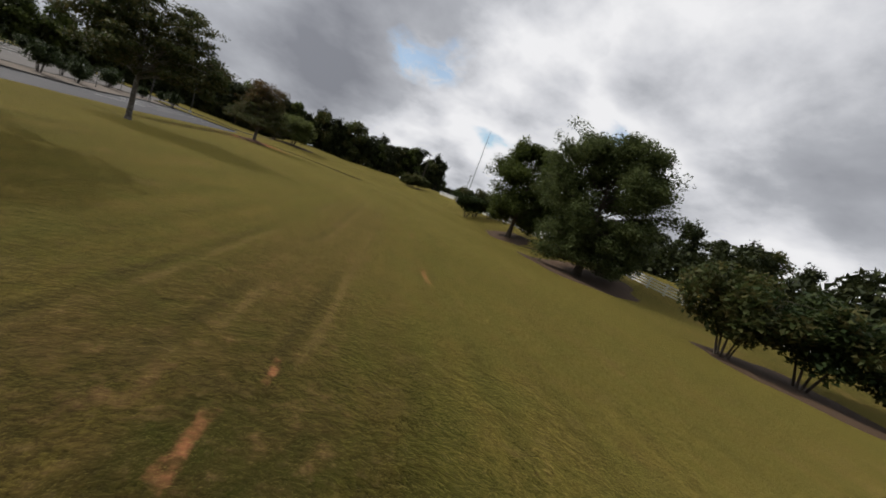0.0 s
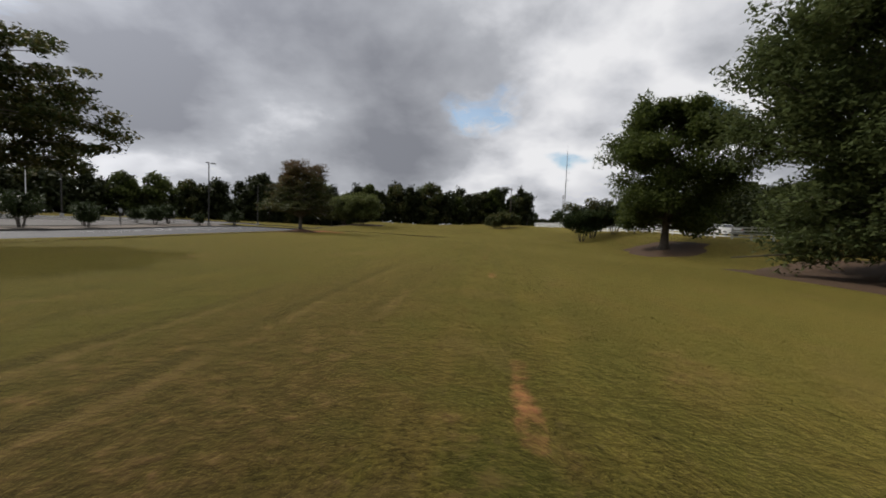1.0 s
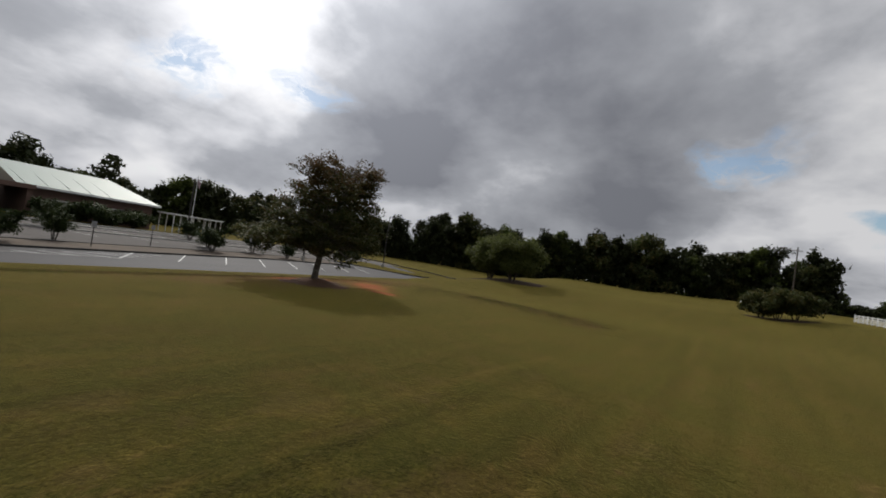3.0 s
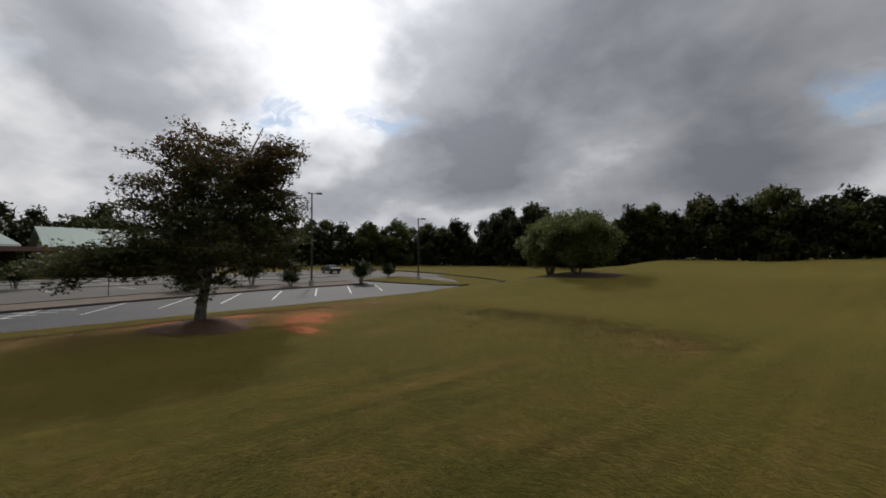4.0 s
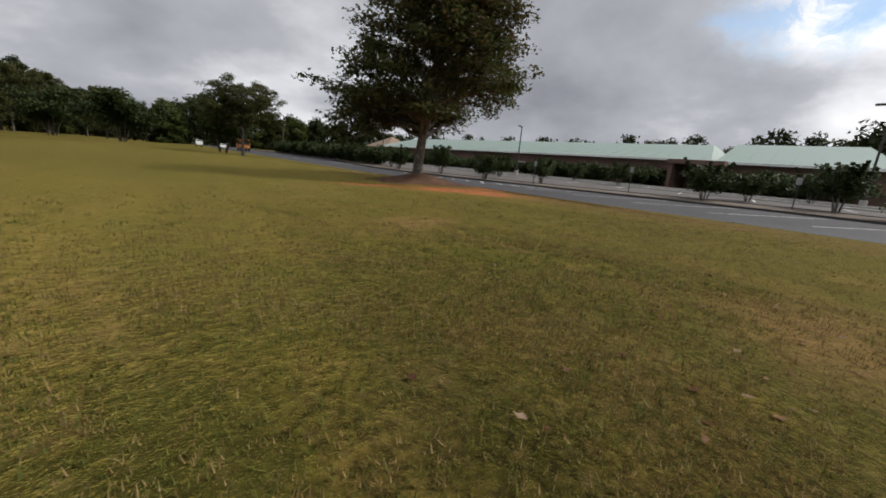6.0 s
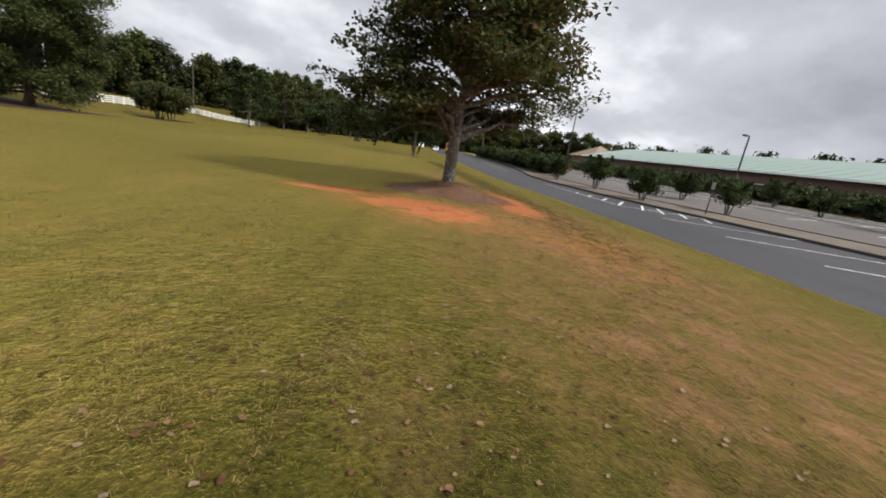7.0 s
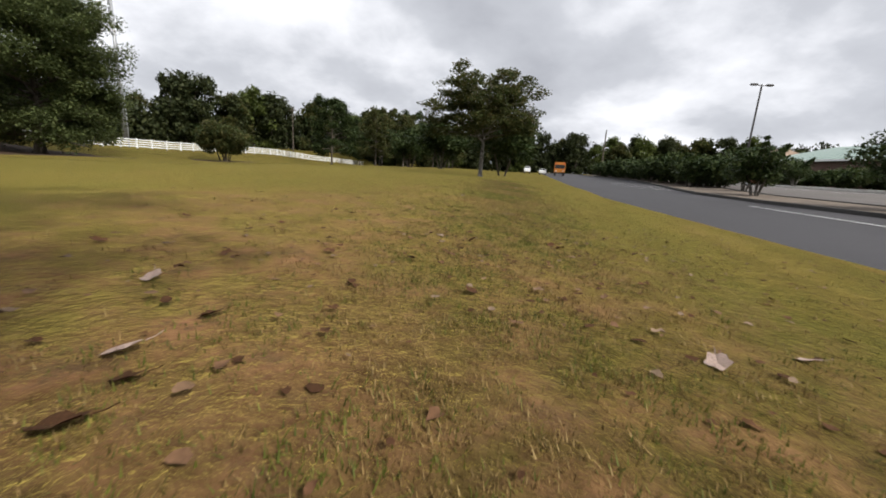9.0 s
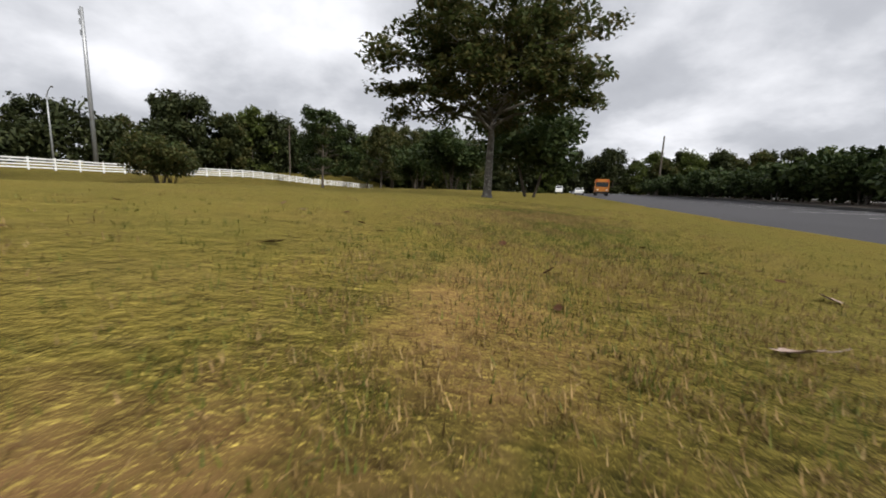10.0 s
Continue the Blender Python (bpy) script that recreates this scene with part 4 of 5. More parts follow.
# Trees that stand by themselves at the far end of the lawn.
alone = []
for seed, mat in ((141, M_MYRTLE), (142, M_OAK)):
    rng = np.random.default_rng(seed)
    wood, spots = skeleton_tree(rng, 14.0, 0.22, 2.0, 5.0, lambda k: 0.25 + 0.9 * math.sin(math.pi * (0.22 + 0.62 * k)) ** 0.8 - 0.25 * k, 30, (0.1, 0.9), 4)
    leaves = crown_of(rng, wood, clusters(rng, spots, np.full(len(spots), 1.0), 36, 0.8), mat, 0.38, 0.6, 14.0, 5.0, True)
    alone.append(tree("lawn_tree", "dark round-topped tree standing alone by the far end of the fence", wood, leaves, M_DARKBARK, standing((7.2, 3.7)[seed - 141], (-21.8, -43.8)[seed - 141]), 0, "far lawn trees"))
for i, (x, y, k) in enumerate(((11, -75, 1.2), (8, -67, 1.3), (3, -85, 1.4), (-6, -90, 1.2), (-14, -70, 0.9), (-17, -48, 0.85), (14, -62, 1.0), (-1, -58, 1.1))):
    copy_thing(alone[i % 2], Matrix.Translation(standing(x, y)) @ Matrix.Rotation(x, 4, "Z") @ Matrix.Scale(k, 4))



def undergrowth(path, tall, seed, size):
    """The dark leafy edge that closes the woods down to the ground."""
    rng = np.random.default_rng(seed)
    out = []
    for (x0, y0), (x1, y1) in zip(path, path[1:]):
        l = math.hypot(x1 - x0, y1 - y0)
        k = int(l * 170)
        s, off = rng.uniform(0, 1, k), rng.normal(5.0, 2.2, k)
        top = tall * (0.75 + 0.22 * np.sin(s * l * 0.31 + seed) + 0.14 * np.sin(s * l * 0.83))
        x, y = x0 + (x1 - x0) * s - (y1 - y0) / l * off, y0 + (y1 - y0) * s + (x1 - x0) / l * off
        out.append(np.stack([x, y, height(x, y) + top * rng.uniform(0, 1, k) ** 0.8], 1))
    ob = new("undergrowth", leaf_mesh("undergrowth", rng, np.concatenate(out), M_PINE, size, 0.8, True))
    return tagged(ob, "dense dark undergrowth along the edge of the woods", "undergrowth", kind="stuff")


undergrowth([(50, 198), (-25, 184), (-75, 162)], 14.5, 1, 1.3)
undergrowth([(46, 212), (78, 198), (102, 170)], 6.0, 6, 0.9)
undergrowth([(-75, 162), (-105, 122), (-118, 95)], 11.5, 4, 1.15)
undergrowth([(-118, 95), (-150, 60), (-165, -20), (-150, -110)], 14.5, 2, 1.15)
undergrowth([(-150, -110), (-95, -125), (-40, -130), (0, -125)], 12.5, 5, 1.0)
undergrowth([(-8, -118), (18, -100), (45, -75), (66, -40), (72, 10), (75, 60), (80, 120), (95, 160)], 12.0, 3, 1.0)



# ---- Fence ----
FENCE = [(36, 140), (34, 128), (30, 90), (27.5, 60), (25.8, 20), (25, 5), (20, -35), (14, -66)]


def fence_run(path):
    ob = thing("rail_fence", "white four-rail vinyl fence along the road", "fence")
    pts = []
    for (x0, y0), (x1, y1) in zip(path, path[1:]):
        k = int(math.hypot(x1 - x0, y1 - y0) / 2.4)
        pts += [(x0 + (x1 - x0) * i / k, y0 + (y1 - y0) * i / k) for i in range(k)]
    pts.append(path[-1])
    post = Build().box((-0.065, -0.065, -0.3), (0.065, 0.065, 1.38)).box((-0.08, -0.08, 1.38), (0.08, 0.08, 1.42)).mesh("post", M_FENCE)
    rail = Build().box((0, -0.02, -0.075), (1, 0.02, 0.075)).mesh("rail", M_FENCE)
    for i, (x, y) in enumerate(pts):
        z = float(height(x, y))
        part("post", post, ob, "", pose(x, y, z))
        if i + 1 < len(pts):
            a, b = Vector((x, y, z)), Vector((*pts[i + 1], float(height(*pts[i + 1]))))
            d = b - a
            turn = Matrix.Rotation(math.atan2(d.y, d.x), 4, "Z") @ Matrix.Rotation(-math.atan2(d.z, math.hypot(d.x, d.y)), 4, "Y")
            for r in (0.28, 0.60, 0.92, 1.24):
                part("rail", rail, ob, "", Matrix.Translation(a + Vector((0, 0, r))) @ turn @ Matrix.Diagonal((d.length, 1, 1, 1)))
    return ob


fence_run(FENCE)


# ---- Lamps, masts, flag ----
def street_lamp(x, y, h, heads, turn):
    ob = thing("street_lamp", "tall dark bronze parking lot lamp on a concrete base", "street lamp", "lot lamps", standing(x, y), turn)
    part("base", Build().tube([(0, 0, -0.2), (0, 0, 0.7)], [0.3, 0.28], 16).mesh("base", M_CONCRETE), ob)
    part("pole", Build().tube([(0, 0, 0.7), (0, 0, h)], [0.11, 0.08], 10).mesh("pole", M_POLE), ob)
    for s in heads:
        part("arm", Build().tube([(0, 0, h - 0.15), (s * 0.55, 0, h - 0.05)], [0.04, 0.04], 6).mesh("arm", M_POLE), ob)
        part("lamp_head", Build().box((min(s * 0.5, s * 1.15), -0.18, h - 0.13), (max(s * 0.5, s * 1.15), 0.18, h + 0.03)).mesh("lamp_head", M_POLE), ob)
    return ob


street_lamp(-42.9, 83.3, 11.1, (1, -0.4), 60)
street_lamp(-40.4, 99.3, 9.1, (1,), 70)
street_lamp(-63.3, 79.2, 9.2, (-1,), 80)
street_lamp(-54.2, 14.5, 10.6, (1, -1), 5)
street_lamp(-61.0, 41.5, 7.3, (1,), 15)


# A roadside lamp on a thin pole beyond the fence.
road_lamp = thing("street_lamp", "thin roadside lamp with a long curved arm beyond the fence", "street lamp", "", standing(28.8, 5.0))
part("pole", Build().tube([(0, 0, -0.3), (0, 0, 5), (0, 0, 9.0)], [0.12, 0.1, 0.07], 10).mesh("pole", M_STEEL, True), road_lamp)
part("arm", Build().tube([(0, 0, 8.6), (-0.8, 0.4, 9.2), (-1.8, 0.9, 9.45), (-2.8, 1.4, 9.5)], [0.045, 0.04, 0.035, 0.03], 7).mesh("arm", M_STEEL, True), road_lamp)
part("lamp_head", Build().tube([(-2.6, 1.3, 9.47), (-2.9, 1.45, 9.47), (-3.3, 1.65, 9.44)], [0.07, 0.14, 0.05], 8).mesh("lamp_head", M_STEEL, True), road_lamp)


def radio_mast(x, y, h):
    ob = thing("radio_mast", "slender grey steel radio mast behind the trees", "mast", "", standing(x, y))
    part("pole", Build().tube([(0, 0, -1), (0, 0, h * 0.6), (0, 0, h)], [0.36, 0.28, 0.16], 10).mesh("pole", M_STEEL), ob)
    for k in (0.62, 0.72, 0.82, 0.9):
        part("antenna_arm", Build().tube([(-0.2, 0, h * k), (2.4, 0, h * k + 0.3)], [0.09, 0.09], 6).mesh("antenna_arm", M_STEEL), ob)
    part("whip", Build().tube([(0, 0, h), (0, 0, h * 1.08)], [0.08, 0.04], 6).mesh("whip", M_STEEL), ob)
    return ob


radio_mast(94.6, 254, 49.5)


def utility_pole(x, y, h, turn):
    ob = thing("utility_pole", "weathered wooden utility pole", "utility pole", "utility poles", standing(x, y), turn)
    part("pole", Build().tube([(0, 0, -0.5), (0, 0, h)], [0.16, 0.11], 8).mesh("pole", M_DARKBARK), ob)
    part("crossarm", Build().box((-1.1, -0.06, h - 0.9), (1.1, 0.06, h - 0.75)).mesh("crossarm", M_DARKBARK), ob)
    return ob


utility_pole(31.8, 156.7, 14.6, 20)
utility_pole(56, 165, 13, 20)
utility_pole(27, -44, 12, 0)

# Tall pale steel monopole beyond the fence.
mono = thing("steel_monopole", "tall pale steel monopole with small antennas", "mast", "", standing(54.7, -20.8))
part("pole", Build().tube([(0, 0, -1), (0, 0, 18), (0, 0, 29)], [0.42, 0.34, 0.26], 14).mesh("pole", M_STEEL, True), mono)
for k in (24.0, 26.0, 27.6):
    part("antenna", Build().box((0.45, -0.12, k), (0.7, 0.12, k + 1.0)).mesh("antenna", M_STEEL), mono)

flag_pole = thing("flagpole", "white flagpole with a hanging flag", "flagpole", "", standing(-75.1, 86.7))
part("pole", Build().tube([(0, 0, -0.3), (0, 0, 10.8)], [0.09, 0.05], 8).mesh("pole", M_FENCE), flag_pole)
part("ball", Build().tube([(0, 0, 10.8), (0, 0, 10.88), (0, 0, 10.98)], [0.03, 0.1, 0.02], 8).mesh("ball", M_FENCE), flag_pole)
M_FLAG = plain("faded_cloth", (0.42, 0.30, 0.32), 0.9, vary=0.3, scale=4.0)
b = Build()
for i in range(6):
    a = i * 0.16
    b.quad((0.05 + a, 0.1 * math.sin(i), 10.5 - a * 0.9), (0.05 + a + 0.16, 0.1 * math.sin(i + 1), 10.5 - (a + 0.16) * 0.9), (0.05 + a + 0.16, 0.1 * math.sin(i + 1.2), 9.2 - (a + 0.16) * 0.7), (0.05 + a, 0.1 * math.sin(i + 0.2), 9.2 - a * 0.7))
part("flag", b.mesh("flag", M_FLAG), flag_pole, "limp striped flag")


# ---- Buildings ----
def hall(x_front, y0, y1, eave, ridge, deep, label):
    """A long low brick school hall whose pale metal roof faces the drive."""
    z = float(height(x_front, (y0 + y1) / 2))
    ob = thing("school_building", label, "building", "", (x_front, (y0 + y1) / 2, z))
    l = (y1 - y0) / 2
    part("wall", Build().box((-deep, -l, -0.5), (0, l, eave)).mesh("wall", M_BRICK), ob)
    b = Build()
    o, hip = 0.9, 2.5
    rx = -deep / 2
    for s in (1, -1):
        x = 0 + o if s > 0 else -deep - o
        b.quad((x, -l - o, eave - 0.1), (x, l + o, eave - 0.1), (rx, l - hip, ridge), (rx, -l - o, ridge)) if s > 0 else b.quad((x, l + o, eave - 0.1), (x, -l - o, eave - 0.1), (rx, -l - o, ridge), (rx, l - hip, ridge))
    b.quad((o, l + o, eave - 0.1), (-deep - o, l + o, eave - 0.1), (rx, l - hip, ridge))
    seams = []
    for k in range(int((2 * l - hip - 1) / 2.4)):
        y = -l + k * 2.4
        sl = math.atan2(ridge - eave, deep / 2 + o)
        m = Matrix.Translation((0 + o, y, eave - 0.1)) @ Matrix.Rotation(sl, 4, "Y")
        seams.append(m)
    roof = part("roof", b.mesh("roof", M_ROOF), ob)
    seam = Build().box((-math.hypot(deep / 2 + o, ridge - eave), -0.02, 0), (0, 0.02, 0.07)).mesh("seam", M_ROOF)
    for m in seams:
        part("seam", seam, roof, "", m)
    for s in (-1,):
        g = Build()
        y = s * l
        g.quad((0, y, eave - 0.1), (rx, y, ridge - 0.25), (-deep, y, eave - 0.1))
        part("gable", g.mesh("gable", M_WALL), ob)
    fascia = Build().box((o - 0.02, -l - o, eave - 0.38), (o + 0.06, l + o, eave - 0.08)).mesh("fascia", M_FENCE)
    part("fascia", fascia, ob)
    for k in range(int(2 * l / 7)):
        y = -l + 4 + k * 7
        w = part("window", Build().box((-0.05, y - 0.8, 1.0), (0.06, y + 0.8, 2.5)).mesh("window", M_GLASS), ob)
        part("frame", Build().box((0.0, y - 0.9, 0.9), (0.1, y - 0.8, 2.6)).box((0.0, y + 0.8, 0.9), (0.1, y + 0.9, 2.6)).box((0.0, y - 0.8, 2.5), (0.1, y + 0.8, 2.6)).box((0.0, y - 0.8, 0.9), (0.1, y + 0.8, 1.0)).mesh("frame", M_FENCE), w)
    return ob


M_GLASS = plain("dark_window_glass", (0.03, 0.035, 0.04), 0.12, 0.0, vary=0.05)
hall(-77, 65.0, 81, 4.3, 7.6, 20, "low brick school wing with a pale green metal roof")
hall(-82, -26, 61.5, 4.7, 8.2, 27, "long low brick school building with a pale green metal roof")
porch = thing("entrance_porch", "red-brown brick entrance porch between the school wings", "porch", "", (-77, 62.0, float(height(-77, 62.0))))
for lo, hi in ((-3.4, -2.9), (2.9, 3.4)):
    part("wall", Build().box((-6, lo, -0.5), (2, hi, 3.6)).mesh("wall", M_BRICK), porch)
part("roof", Build().box((-6.2, -3.6, 3.6), (2.4, 3.6, 4.2)).mesh("roof", M_BRICK), porch)

block = thing("school_building", "square brick school block with a tan pyramid roof", "building", "", (-93, -37, float(height(-93, -37))))
part("wall", Build().box((-6, -6, -0.5), (6, 6, 4.6)).mesh("wall", M_BRICK), block)
b = Build()
for i in range(4):
    (ax, ay), (bx, by) = ((-6.8, -6.8), (6.8, -6.8), (6.8, 6.8), (-6.8, 6.8))[i], ((6.8, -6.8), (6.8, 6.8), (-6.8, 6.8), (-6.8, -6.8))[i]
    b.quad((ax, ay, 4.5), (bx, by, 4.5), (0, 0, 8.4))
b.quad((-6.8, 6.8, 4.5), (6.8, 6.8, 4.5), (6.8, -6.8, 4.5), (-6.8, -6.8, 4.5))
part("roof", b.mesh("roof", M_TANROOF), block, "tan shingle roof")
for y in (-3.4, 0.0, 3.4):
    pane = part("window", Build().box((5.95, y - 0.7, 1.1), (6.05, y + 0.7, 2.6)).mesh("window", M_GLASS), block)
    part("frame", Build().box((5.98, y - 0.8, 1.0), (6.09, y - 0.7, 2.7)).box((5.98, y + 0.7, 1.0), (6.09, y + 0.8, 2.7)).box((5.98, y - 0.7, 2.6), (6.09, y + 0.7, 2.7)).box((5.98, y - 0.7, 1.0), (6.09, y + 0.7, 1.1)).mesh("frame", M_FENCE), pane)

canopy = thing("walkway_canopy", "flat-roofed walkway canopy on thin white posts", "canopy", "", (-80.0, 90, float(height(-80.0, 90))), 25)
part("roof", Build().box((-1.6, -7.5, 3.1), (1.6, 7.5, 3.35)).mesh("roof", M_FENCE), canopy)
for i in range(9):
    for x in (-1.3, 1.3):
        part("post", Build().box((x - 0.06, -7.2 + i * 1.78, -0.3), (x + 0.06, -7.08 + i * 1.78, 3.1)).mesh("post", M_FENCE), canopy)

# Hedges in front of the halls.
wood, leaves = bushy(81, 2.6, 2.4, M_MYRTLE, 5, 80, 0.27, 1.3)
hedge = tree("hedge_shrub", "dark clipped shrub in front of the school wall", wood, leaves, M_DARKBARK, standing(-71, 50), 0, "wall shrubs")
BEDS = [(-79.2, -24 + 3.6 * i) for i in range(23)] + [(-74.6, 67.0 + 3.4 * i) for i in range(4)]
hedge["category"] = "shrub"
for i, (x, y) in enumerate(BEDS):
    copy_thing(hedge, Matrix.Translation(standing(x + (i % 3) * 0.4, y + 0.5 * (i % 2))) @ Matrix.Rotation(i * 1.3, 4, "Z") @ Matrix.Scale(0.95 + 0.4 * ((i * 7) % 5) / 5, 4))
# Close row of shrubs behind the stalls at the far end of the drive.
for i in range(24):
    y = 27 - 2.7 * i
    row = copy_thing(hedge, Matrix.Translation(standing(-45.2 - 0.135 * (27 - y) + 0.4 * (i % 2), y)) @ Matrix.Rotation(i * 1.7, 4, "Z") @ Matrix.Scale(0.9 + 0.35 * ((i * 5) % 7) / 7, 4))
    row["label"], row["group"] = "dark green shrub in a close row behind the stalls", "shrub row"
for i, y in enumerate([-14, -3, 7, 18, 29, 40, 55, 72]):
    copy_thing(hedge, Matrix.Translation(standing(-71.5 + (i % 3) * 0.5, y)) @ Matrix.Rotation(i * 1.3, 4, "Z") @ Matrix.Scale(0.8 + 0.4 * ((i * 7) % 5) / 5, 4))


def sign_post(x, y, turn):
    ob = thing("sign_post", "small parking sign on a thin dark metal post", "sign", "parking signs", standing(x, y, -0.08), turn)
    part("post", Build().box((-0.03, -0.02, -0.3), (0.03, 0.02, 2.1)).mesh("post", M_POLE), ob)
    part("plate", Build().box((-0.16, -0.035, 1.6), (0.16, -0.02, 2.05)).mesh("plate", M_STEEL), ob)
    return ob


for x, y in ((-40.6, 58.6), (-45.2, 65.2), (-44.6, 76.0)):
    sign_post(x, y, 80)

# ---- School bus ----
M_YELLOW = plain("bus_yellow", (0.46, 0.17, 0.02), 0.5)
M_BLACK = plain("black_rubber", (0.02, 0.02, 0.02), 0.8)
M_RED = plain("red_lens", (0.45, 0.03, 0.02), 0.3)


def school_bus(x, y, turn):
    ob = thing("school_bus", "yellow school bus standing on the drive", "bus", "", (x, y, float(height(x, y)) + 0.03), turn)
    b = Build().box((-1.2, -4.5, 0.6), (1.2, 3.4, 2.75)).box((-1.05, 3.4, 0.6), (1.05, 4.9, 1.5)).box((-1.1, -4.45, 2.75), (1.1, 3.35, 3.0))
    part("body", b.mesh("body", M_YELLOW), ob)
    part("windscreen", Build().box((-1.05, 3.38, 1.6), (1.05, 3.44, 2.45)).mesh("windscreen", M_GLASS), ob)
    part("rear_window", Build().box((-0.8, -4.54, 1.7), (0.8, -4.49, 2.4)).mesh("rear_window", M_GLASS), ob)
    for s in (-1, 1):
        part("side_windows", Build().box((s * 1.2 - 0.02, -4.1, 1.75), (s * 1.2 + 0.02, 3.0, 2.4)).mesh("side_windows", M_GLASS), ob)
        part("stripe", Build().box((s * 1.205 - 0.012, -4.4, 1.2), (s * 1.205 + 0.012, 3.3, 1.28)).mesh("stripe", M_BLACK), ob)
        for yy in (-2.6, 3.9):
            part("wheel", Build().tube([(s * 0.75, yy, 0.5), (s * 1.12, yy, 0.5)], [0.5, 0.5], 16).mesh("wheel", M_BLACK), ob)
        part("warning_light", Build().box((s * 0.9 - 0.14, 3.36, 2.58), (s * 0.9 + 0.14, 3.45, 2.78)).mesh("warning_light", M_RED), ob)
        part("headlight", Build().box((s * 0.75 - 0.13, 4.88, 0.95), (s * 0.75 + 0.13, 4.93, 1.15)).mesh("headlight", M_FENCE), ob)
    part("bumper", Build().box((-1.15, 4.9, 0.45), (1.15, 5.05, 0.75)).mesh("bumper", M_BLACK), ob)
    return ob


school_bus(-43.4, -34, -10)


# ---- Parked cars ----
def parked_car(x, y, turn, paint, label, tall=1.45, long=4.5):
    """A car from a side outline drawn in along the width, with glass, wheels and lights."""
    ob = thing("parked_car", label, "car", "parked cars", (x, y, float(height(x, y)) + 0.05), turn)
    outline = [(-0.5, 0.32), (-0.5, 0.62), (-0.47, 0.66), (-0.28, 0.70), (-0.14, 1.0), (0.22, 1.0), (0.40, 0.70), (0.49, 0.64), (0.5, 0.30), (0.36, 0.22), (-0.36, 0.22)]
    w, b = 0.88, Build()
    n = len(outline)
    for s, pull in ((-1, 0.0), (1, 0.0)):
        b.v += [(s * (w - 0.16 * max(0.0, (z - 0.66) / 0.34)), v * long, z * tall) for v, z in outline]
    b.f = [tuple(range(n))[::-1], tuple(range(n, 2 * n))] + [(k, (k + 1) % n, n + (k + 1) % n, n + k) for k in range(n)]
    part("body", b.mesh("body", paint), ob)
    for s in (-1, 1):
        g = Build()
        g.quad(*[(s * (w - 0.16 * max(0.0, (z - 0.66) / 0.34) + 0.006), v * long, z * tall) for v, z in ((-0.22, 0.72), (-0.12, 0.95), (0.20, 0.95), (0.33, 0.72))])
        part("side_window", g.mesh("side_window", M_GLASS), ob)
        for v in (-0.31, 0.31):
            wheel = part("wheel", Build().tube([(s * 0.66, v * long, 0.32), (s * 0.89, v * long, 0.32)], [0.32, 0.31], 16).mesh("wheel", M_BLACK), ob)
            part("rim", Build().tube([(s * 0.885, v * long, 0.32), (s * 0.90, v * long, 0.32)], [0.20, 0.18], 12).mesh("rim", M_STEEL), wheel)
        part("headlight", Build().box((s * 0.66 - 0.14, 0.492 * long, 0.58 * tall), (s * 0.66 + 0.14, 0.502 * long, 0.64 * tall)).mesh("headlight", M_FENCE), ob)
        part("tail_light", Build().box((s * 0.70 - 0.1, -0.503 * long, 0.50 * tall), (s * 0.70 + 0.1, -0.494 * long, 0.60 * tall)).mesh("tail_light", M_RED), ob)
    for name, a, c in (("windscreen", (0.24, 0.965), (0.385, 0.735)), ("rear_window", (-0.155, 0.965), (-0.265, 0.735))):
        g = Build()
        push = 0.012 if a[0] > 0 else -0.012
        g.quad(*[(q, v * long + push, z * tall + 0.012) for q, (v, z) in ((-0.66, a), (0.66, a), (0.76, c), (-0.76, c))])
        part(name, g.mesh(name, M_GLASS), ob)
    return ob


M_WHITECAR = plain("white_car_paint", (0.78, 0.78, 0.77), 0.25, vary=0.03)
M_REDCAR = plain("red_car_paint", (0.22, 0.05, 0.025), 0.35, vary=0.04)
M_DARKCAR = plain("dark_car_paint", (0.035, 0.037, 0.042), 0.25, vary=0.04)
parked_car(31.5, 56.5, 4, M_WHITECAR, "white sedan standing behind the white fence")
parked_car(-40.8, -42, -10, M_WHITECAR, "white car far down the drive")
parked_car(-39.0, -62, -8, M_WHITECAR, "tall white van far down the drive", 2.1, 5.2)
parked_car(-60.0, 98.0, 80, M_DARKCAR, "dark car parked in the lot by the bend")
parked_car(-54.5, 12.0, 75, M_REDCAR, "orange-red car parked in the lot")
utility_pole(-50, -24, 9.5, 70)

# ---- Straw mound, fallen leaves, grass blades ----
MOUND = (-22.4, 64.5, 2.35)


def mound_top(x, y):
    """Height of the straw heap over the lawn."""
    a = np.arctan2(y - MOUND[1], x - MOUND[0])
    r = np.hypot(x - MOUND[0], y - MOUND[1]) / (MOUND[2] * (1 + 0.12 * np.sin(3 * a + 1) + 0.08 * np.sin(5 * a)))
    return 0.44 * (1 - smooth(-0.15, 1.0, r)) - 0.02 * smooth(0.9, 1.0, r)


